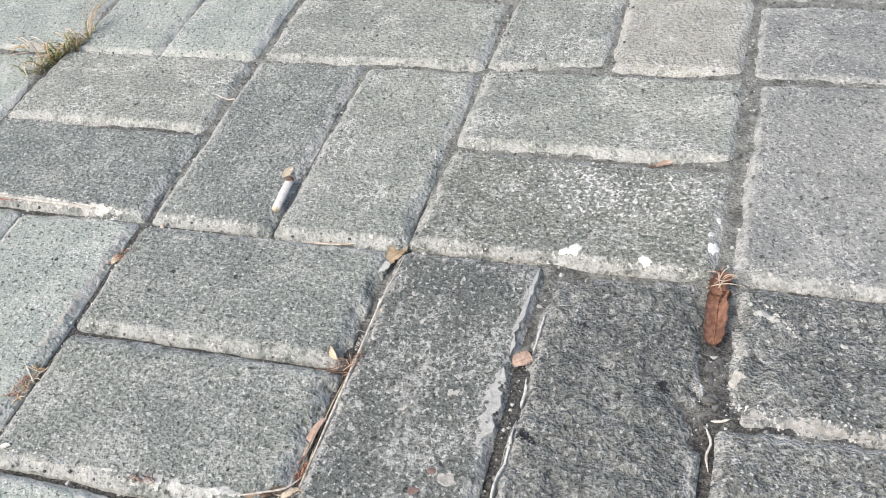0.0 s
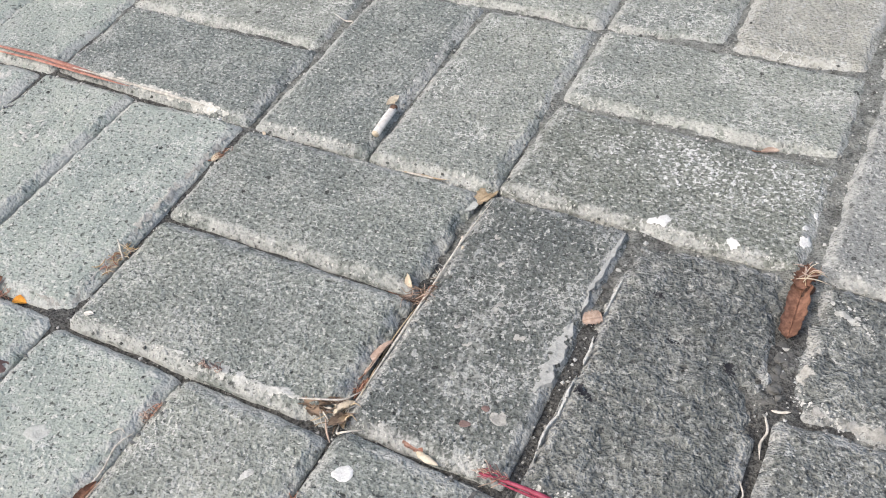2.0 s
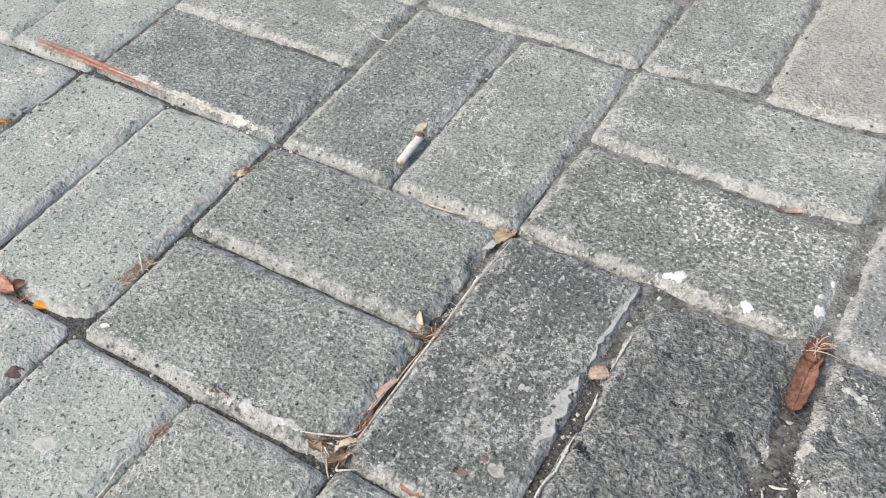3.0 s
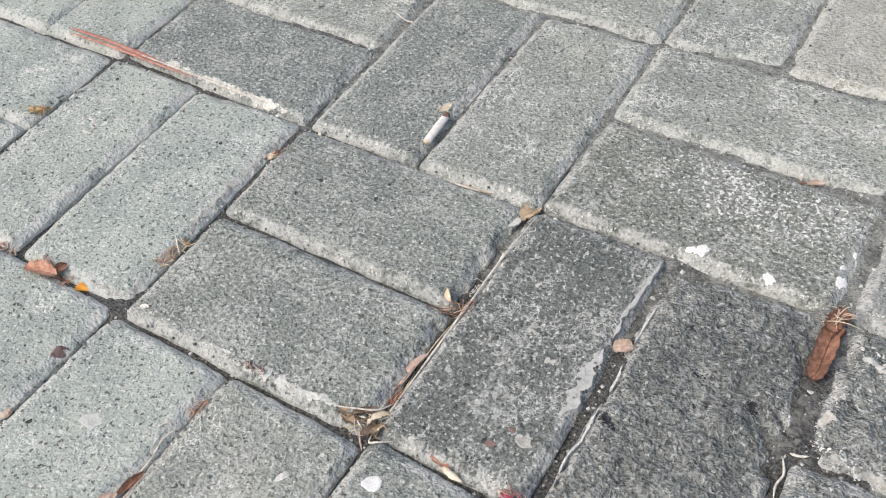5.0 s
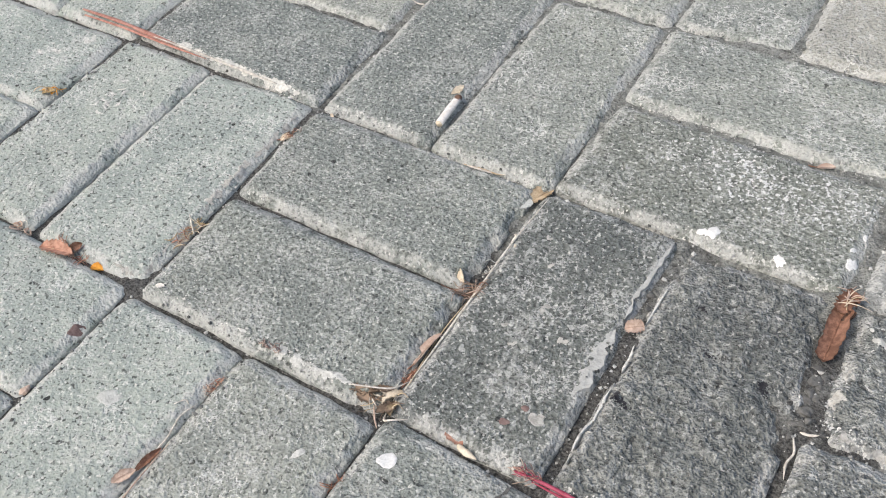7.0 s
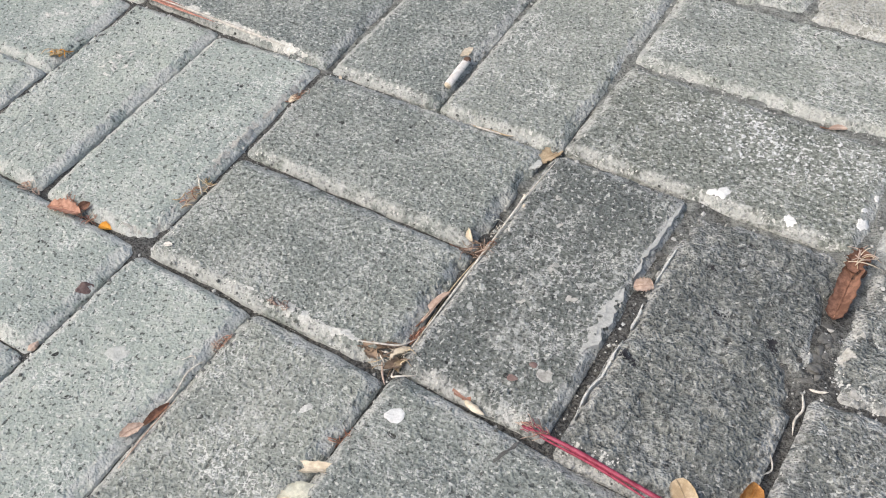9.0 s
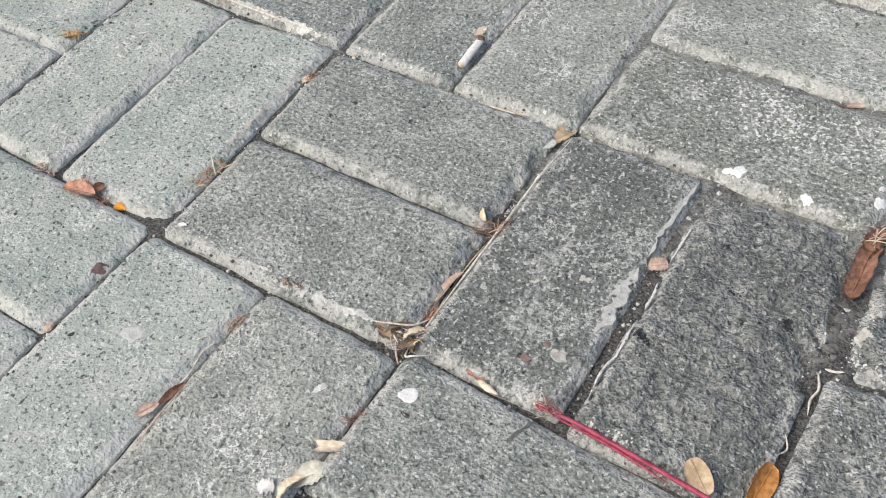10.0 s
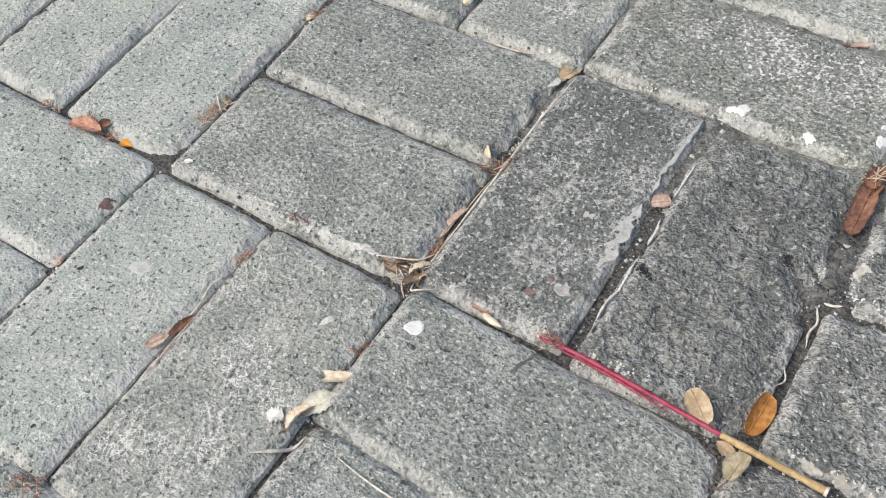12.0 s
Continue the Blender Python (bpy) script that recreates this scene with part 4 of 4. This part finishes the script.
# pebbles and crumbs of broken mortar
for x, y, size, mat, seed in ((0.1035, -0.034, 0.0018, M_MORTAR, 61), (0.118, 0.0005, 0.0016, M_DIRT, 62), (0.1285, -0.0045, 0.0022, M_CRUST, 63), (0.112, -0.012, 0.0012, M_DIRT, 64),
                              (0.2135, -0.058, 0.0020, M_CRUST, 65), (0.2165, -0.068, 0.0026, M_DIRT, 66), (0.2125, -0.075, 0.0036, M_DIRT, 67), (0.2145, -0.088, 0.0040, M_DIRT, 68),
                              (0.2185, -0.093, 0.0030, M_DIRT, 69), (0.101, -0.050, 0.0030, M_DIRT, 70), (0.1045, -0.062, 0.0034, M_DIRT, 71), (-0.196, -0.001, 0.0020, M_PALEBITS, 72),
                              (-0.243, 0.003, 0.0022, M_PAINT, 73), (0.148, -0.004, 0.0022, M_DIRT, 74), (0.004, -0.056, 0.0016, M_PALEBITS, 75)):
    crumb("pebble", (x, y), size, mat, "small broken mortar crumb lying in a joint", "pebble", seed)
for x, y, size, seed in ((0.2118, -0.0560, 0.0040, 161), (0.2125, -0.0655, 0.0052, 162), (0.2165, -0.0600, 0.0030, 163), (0.2160, -0.0755, 0.0046, 164), (0.2122, -0.0790, 0.0034, 165),
                         (0.2138, -0.0880, 0.0050, 166), (0.2172, -0.0850, 0.0028, 167), (0.2110, -0.0985, 0.0036, 168), (0.2150, -0.0960, 0.0042, 169), (0.2120, -0.1060, 0.0030, 170)):
    crumb("stone_chip", (x, y), size, M_DIRT, "flat grey stone chip packed in a wide joint", "stone chip", seed, "stone chips in the wide joint", 0.30, -0.04)

# tuft of grass in a junction
tuft = new("grass_tuft")
tuft.location = (-0.421, 0.205, -0.004)
rnd = random.Random(60)
for k in range(170):
    f = rnd.uniform(-1, 1) * rnd.uniform(0.4, 1)
    bx, by = f * 0.018 + rnd.gauss(0, 0.003), f * 0.042 + rnd.gauss(0, 0.004)
    a = rnd.uniform(0, 2 * math.pi)
    size = rnd.uniform(0.008, 0.026)
    up = rnd.uniform(0.2, 0.9)
    part("blade", tube([(bx, by, 0), (bx + math.cos(a) * size * 0.3, by + math.sin(a) * size * 0.3, size * up * 0.8),
                        (bx + math.cos(a) * size * 0.75, by + math.sin(a) * size * 0.75, size * up * 0.75 + 0.004)], 0.0007, (0.9, 0.15), 4, 7, 0.4, k),
         rnd.choice([M_GREEN, M_GREEN, M_STRAW, M_CANE]) if abs(f) < 0.5 else rnd.choice([M_GREEN, M_STRAW, M_STRAW, M_ROOT]), tuft)
for k in range(7):
    a, size = rnd.uniform(0.6, 2.2), rnd.uniform(0.03, 0.05)
    part("stalk", tube([(0.01, 0.03, 0), (0.01 + math.cos(a) * size * 0.3, 0.03 + math.sin(a) * size * 0.4, size * 0.5),
                        (0.01 + math.cos(a) * size * 0.6, 0.03 + math.sin(a) * size, size * 0.6)], 0.0005, (0.9, 0.2), 4, 10), M_STRAW, tuft)
for k in range(26):   # dry blades flattened along the joint
    bx, size = rnd.uniform(-0.045, 0.012), rnd.uniform(0.012, 0.030)
    a, by = math.pi + rnd.gauss(0, 0.35), 0.004 + rnd.gauss(0, 0.004)
    part("dry_blade", tube([(bx, by, 0.005), (bx + math.cos(a) * size * 0.5, by + math.sin(a) * size * 0.5, rnd.uniform(0.006, 0.011)),
                            (bx + math.cos(a) * size, by + math.sin(a) * size, 0.006)], 0.0006, (0.8, 0.2), 4, 8, 0.5, k), rnd.choice([M_STRAW, M_ROOT, M_CANE]), tuft)
tagged(tuft, "half-dry tuft of green and straw-coloured grass in a junction", "grass tuft")

# ---------------------------------------------------------------- blots, mortar and lime
for x, y, r, st, seed in ((0.1135, 0.0125, 0.0060, 1.3, 1), (0.1625, 0.0105, 0.0040, 1.1, 2), (0.2035, 0.030, 0.0058, 0.8, 3), (0.2045, 0.057, 0.0030, 0.6, 4),
                          (0.2015, 0.041, 0.0022, 1.0, 5)):
    spot("paint_spot", (x, y), r * 0.88, M_PAINT, "white paint spot dried on a paver edge", "paint spot", st, 10, seed=seed, ragged=1.3, group="paint spots")
spot("gum_spot", (0.0195, -0.2345), 0.0053, M_PAINT, "whitish flattened gum spot on a paver", "gum spot", 1.15, 15, seed=7, ragged=0.35)
spot("gum_spot", (-0.1625, -0.2848), 0.0055, M_GUM, "faint pale grey gum spot on a paver", "gum spot", 1.5, 40, 0.0003, seed=8, ragged=0.7)
for pts, wide, seed in (([(0.1395, -0.0735), (0.1445, -0.0765), (0.1500, -0.0765), (0.1545, -0.0785), (0.1590, -0.0775)], 0.0030, 41), ([(0.1860, -0.0815), (0.1885, -0.0845), (0.1930, -0.0880)], 0.0050, 42),
                        ([(0.1155, -0.1315), (0.1195, -0.1335), (0.1235, -0.1345)], 0.0038, 43), ([(0.1330, -0.0480), (0.1360, -0.0490), (0.1385, -0.0505)], 0.0018, 44)):
    arrays = crust(pts, wide, 2.6, seed)
    tagged(new("tar_mark", mesh_of("tar_mark", *arrays, M_TAR)), "broken black tarry mark on a rough dark paver", "tar mark", "tar marks")
for x, y, r, seed in ((0.066, -0.1785, 0.0028, 12), (0.073, -0.1645, 0.0024, 13)):
    spot("red_mark", (x, y), r, M_REDMARK, "small dull red mark on a limy paver", "mark", 1.2, 10, 0.0002, 0.5, seed, "red marks")
for x, y, r, st, turn, seed in ((-0.457, -0.018, 0.0062, 2.2, 55, 20), (-0.474, -0.045, 0.0042, 2.4, 10, 21), (-0.489, -0.052, 0.003, 2, -20, 22), (-0.30, 0.30, 0.005, 1.6, 0, 23),
                                (0.034, -0.062, 0.0030, 1.6, 30, 24), (0.048, -0.094, 0.0036, 1.3, 70, 25), (0.030, -0.118, 0.0036, 1.5, 10, 26), (0.058, -0.052, 0.004, 2, 60, 27),
                                (0.070, -0.112, 0.0035, 1.2, 0, 28), (0.082, -0.168, 0.0045, 0.6, 10, 29), (0.022, -0.04, 0.0035, 1.8, -20, 30), (0.043, -0.128, 0.003, 1.1, 40, 31)):
    a = radians(turn)
    run = [(x + r * k * math.cos(a + 0.5 * k), y + r * k * math.sin(a + 0.5 * k)) for k in (-1.2, 0, 1.2)]
    smear("lime_spot", run, r * 1.5, M_CRUST if x > 0 else M_LIME, "ragged pale lime flake on a paver", "lime spot", 0.0002, 1.0, seed, "lime spots", n=40, nw=10, broken=0.75)
smear("mortar_smear", [(0.0972, -0.004), (0.0967, -0.02), (0.0955, -0.037), (0.0950, -0.061), (0.096, -0.078)], 0.0036, M_MORTAR, "smooth pale grey mortar smear along a paver edge", seed=1, shelf=-0.012, thick=0.0001, broken=0.25)
smear("mortar_smear", [(0.0945, -0.088), (0.0940, -0.104), (0.0945, -0.12), (0.0945, -0.131), (0.0925, -0.144)], 0.0080, M_MORTAR, "broad pale grey mortar smear along a paver edge", seed=5, shelf=-0.012, thick=0.0001, broken=0.25)
for pts, wide, seed in (([(0.1090, -0.0430), (0.1082, -0.0600), (0.1078, -0.0745)], 0.0026, 9), ([(0.1088, -0.0930), (0.1097, -0.1050), (0.1102, -0.1130)], 0.0030, 12),
                        ([(0.1104, -0.1240), (0.1100, -0.1480), (0.1085, -0.1640), (0.1095, -0.1830)], 0.0030, 15)):
    smear("mortar_smear", [(x + 0.0010, y) for x, y in pts], wide * 0.65, M_LIME, "thin white mortar line along a rough paver", shelf=0.005, thick=0.0003, ragged=0.75, broken=0.30, seed=seed)
smear("mortar_smear", [(0.223, -0.012), (0.236, -0.021), (0.252, -0.030)], 0.0075, M_MORTAR, "pale mortar streak across a dark paver", seed=18, thick=0.0003)
for pts, w, seed in (([(0.2275, -0.046), (0.2275, -0.066), (0.2285, -0.084)], 0.0085, 61), ([(0.228, -0.0915), (0.247, -0.0955), (0.272, -0.0975), (0.305, -0.0985)], 0.0085, 64),
                     ([(0.238, -0.2005), (0.262, -0.2015), (0.29, -0.2005)], 0.0075, 67)):
    smear("mortar_smear", pts, w, M_CRUST, "mottled pale mortar on a worn paver edge", thick=0.0002, ragged=0.9, broken=1.0, seed=seed)
smear("dirt_stain", [(0.082, -0.246), (0.086, -0.23), (0.0905, -0.212)], 0.0042, M_DIRT, "faint dark dirt streak on a paver", "stain", 0.0001, 0.8, 71, "")
smear("lime_edge", [(-0.2205, -0.012), (-0.2205, -0.07), (-0.2195, -0.12), (-0.2195, -0.138)], 0.0080, M_CRUST, "pale lime on a worn paver edge", "lime band", 0.0002, 0.9, 87, "", broken=1.0)
smear("lime_edge", [(-0.219, -0.165), (-0.2175, -0.19), (-0.2225, -0.2), (-0.245, -0.2005)], 0.0055, M_CRUST, "pale lime on a worn paver corner", "lime band", 0.0002, 0.9, 90, "", broken=0.9)
smear("lime_edge", [(-0.412, 0.0135), (-0.36, 0.0115), (-0.31, 0.0095), (-0.265, 0.0080), (-0.235, 0.0075)], 0.0078, M_LIME, "white lime band on a worn paver edge", "lime band", 0.0003, 0.9, 81, "", broken=0.6)
smear("lime_edge", [(-0.122, -0.2030), (-0.085, -0.2035), (-0.058, -0.2030), (-0.026, -0.2005)], 0.0078, M_LIME, "white lime band on a worn paver edge", "lime band", 0.0003, 0.9, 84, "", broken=0.75)
rnd = random.Random(77)
for k in range(16):   # curled scraps of lime on a pale paver
    f, a = rnd.random(), rnd.uniform(0, 6.3)
    x, y = -0.392 + 0.034 * f + rnd.gauss(0, 0.006), -0.084 + 0.042 * f + rnd.gauss(0, 0.006)
    size = rnd.uniform(0.003, 0.009)
    smear("lime_curl", [(x, y), (x + size * math.cos(a), y + size * math.sin(a)), (x + 1.8 * size * math.cos(a + 0.5), y + 1.8 * size * math.sin(a + 0.5))],
          rnd.uniform(0.0018, 0.0034), M_LIME, "thin curled scrap of white lime on a paver", "lime scrap", 0.0002, 0.9, 140 + k, "lime scraps", n=24, nw=6)
flakes, cells = [], []
for pts, w, seed in (([(0.2245, -0.05), (0.2245, -0.066), (0.2245, -0.082)], 0.0075, 21), ([(0.2255, -0.088), (0.245, -0.0945), (0.27, -0.0965), (0.30, -0.0975)], 0.0100, 24),
                     ([(-0.41, 0.0155), (-0.36, 0.0130), (-0.31, 0.0110), (-0.26, 0.0090), (-0.235, 0.0085)], 0.0065, 27),
                     ([(-0.115, -0.2015), (-0.085, -0.2025), (-0.055, -0.2035), (-0.028, -0.2025)], 0.0062, 30),
                     ([(-0.085, -0.101), (-0.06, -0.1015), (-0.035, -0.1005)], 0.0035, 33), ([(-0.022, -0.196), (-0.01, -0.193), (-0.004, -0.186)], 0.0055, 36),
                     ([(0.118, -0.1995), (0.138, -0.1995), (0.156, -0.1985)], 0.0060, 39), ([(0.072, -0.1965), (0.082, -0.2), (0.093, -0.199)], 0.0050, 42),
                     ([(0.235, -0.1975), (0.26, -0.2), (0.285, -0.1995)], 0.0085, 45), ([(-0.1135, 0.07), (-0.113, 0.11), (-0.1135, 0.15), (-0.1135, 0.185)], 0.0050, 48),
                     ([(-0.2195, -0.13), (-0.2205, -0.09), (-0.22, -0.05)], 0.0050, 51), ([(0.014, -0.192), (0.02, -0.1985), (0.028, -0.2005)], 0.0045, 54),
                     ([(0.217, 0.05), (0.217, 0.1), (0.2175, 0.16)], 0.0035, 57), ([(-0.245, -0.2035), (-0.225, -0.2035), (-0.217, -0.197)], 0.0055, 60),
                     ([(-0.20, -0.1005), (-0.16, -0.101), (-0.12, -0.1015), (-0.08, -0.1015)], 0.0035, 70),
                     ([(-0.20, -0.2035), (-0.17, -0.2035), (-0.14, -0.2035), (-0.11, -0.203)], 0.0040, 73), ([(0.01, 0.0055), (0.06, 0.007), (0.13, 0.007), (0.2, 0.007)], 0.0060, 76),
                     ([(-0.2, 0.007), (-0.16, 0.0065), (-0.12, 0.007)], 0.0045, 79), ([(-0.1, 0.007), (-0.06, 0.007), (-0.01, 0.007)], 0.0035, 82),
                     ([(0.01, 0.1135), (0.07, 0.1125), (0.14, 0.1125), (0.2, 0.112)], 0.0050, 85), ([(-0.40, 0.1135), (-0.33, 0.113), (-0.26, 0.113)], 0.0040, 88),
                     ([(-0.0075, 0.12), (-0.0075, 0.16), (-0.008, 0.2)], 0.0050, 91), ([(0.004, -0.03), (0.0035, -0.09), (0.0035, -0.15)], 0.0030, 94),
                     ([(-0.005, -0.30), (-0.0075, -0.26), (-0.007, -0.225)], 0.0022, 100),
                     ([(-0.222, -0.2), (-0.219, -0.16), (-0.2205, -0.13)], 0.0060, 103), ([(0.225, -0.005), (0.24, -0.019), (0.258, -0.033)], 0.0120, 112),
                     ([(0.225, 0.012), (0.25, 0.014), (0.29, 0.012)], 0.0080, 115), ([(0.0985, 0.24), (0.098, 0.265), (0.098, 0.29)], 0.0040, 63), ([(0.05, -0.3175), (0.085, -0.318), (0.12, -0.318)], 0.005, 66)):
    more, tris = crust(pts, w, 0.30 if seed in (27, 30, 39) else 0.16, seed)
    cells += [tuple(k + len(flakes) for k in t) for t in tris]
    flakes += more
tagged(new("lime_flakes", mesh_of("lime_flakes", flakes, cells, M_LIME)), "scattered white lime flakes on worn paver edges", "lime flakes", kind="stuff")


# ---------------------------------------------------------------- grit in the joints
def grit():
    """Small angular grains lying in the joints."""
    rnd = random.Random(70)
    verts, faces = [], []
    shape = ((1, 0, 0), (0, 1, 0), (-1, 0, 0), (0, -1, 0), (0, 0, 1), (0, 0, -1))
    tri = ((0, 1, 4), (1, 2, 4), (2, 3, 4), (3, 0, 4), (1, 0, 5), (2, 1, 5), (3, 2, 5), (0, 3, 5))
    for k in range(7600):
        i, j = rnd.randint(-3, 1), rnd.randint(-3, 1)
        f, side = rnd.random(), rnd.randint(0, 2)
        u = (0, 1, 0.5)[side]
        along = ((i + j) % 2 == 0) if side == 2 else rnd.random() < 0.5
        x, y = ((i + f) * PITCH, (j + u) * PITCH) if along else ((i + u) * PITCH, (j + f) * PITCH)
        x, y = x + rnd.gauss(0, 0.0032), y + rnd.gauss(0, 0.0032)
        r = min(0.0018, 0.0004 + rnd.expovariate(1 / 0.00038))
        z = ground_z(x, y) + r * 0.3
        n = len(verts)
        turn = Euler((rnd.uniform(0, 6), rnd.uniform(0, 6), rnd.uniform(0, 6))).to_matrix()
        for p in shape:
            q = turn @ (Vector(p) * r * rnd.uniform(0.6, 1.25))
            verts.append((x + q.x, y + q.y, z + q.z * 0.8))
        faces += [tuple(n + c for c in t) for t in tri]
    return verts, faces


def grit_material():
    n = Nodes("grit")
    geo = n.t.nodes.new("ShaderNodeNewGeometry")
    f = geo.outputs["Random Per Island"]
    c = n.mix(n.ramp(f, 0.60, 0.92), n.mix(f, (0.075, 0.077, 0.072), (0.27, 0.275, 0.26)), (0.58, 0.585, 0.56))
    return n.finish(c, None, rough=0.9)


tagged(new("joint_grit", mesh_of("joint_grit", *grit(), grit_material(), False)), "loose grey sand and grit in the paver joints", "grit", kind="stuff")


# ---------------------------------------------------------------- pavers: the near ones are objects, the rest one mesh
for i in range(-3, 2):
    for j in range(-3, 2):
        for half in (0, 1):
            seed, rough, chips = paver_shape(i, j, half)
            verts, faces = paver_arrays(seed, True, rough, chips)
            paver = new("paver", mesh_of("paver", verts.tolist(), faces.tolist(), LOOKS.get((i, j, half), M_GREY)))
            paver.parent = pavement
            paver.matrix_basis = paver_pose(i, j, half)


def outer_pavers():
    """The rest of the paving, past the near pavers, as one mesh."""
    base, quads = paver_arrays(3, False)
    allv, allf, count = [], [], 0
    for i in range(-20, 19):
        for j in range(-20, 19):
            if -3 <= i < 2 and -3 <= j < 2:
                continue
            for half in (0, 1):
                m = np.array(paver_pose(i, j, half))
                allv.append(base @ m[:3, :3].T + m[:3, 3])
                allf.append(quads + count)
                count += len(base)
    return mesh_of("outer_paving", np.concatenate(allv).tolist(), np.concatenate(allf).tolist(), M_OUTER)


outer = tagged(new("outer_paving", outer_pavers()), "more grey concrete pavers further off", kind="stuff")
outer.parent = pavement
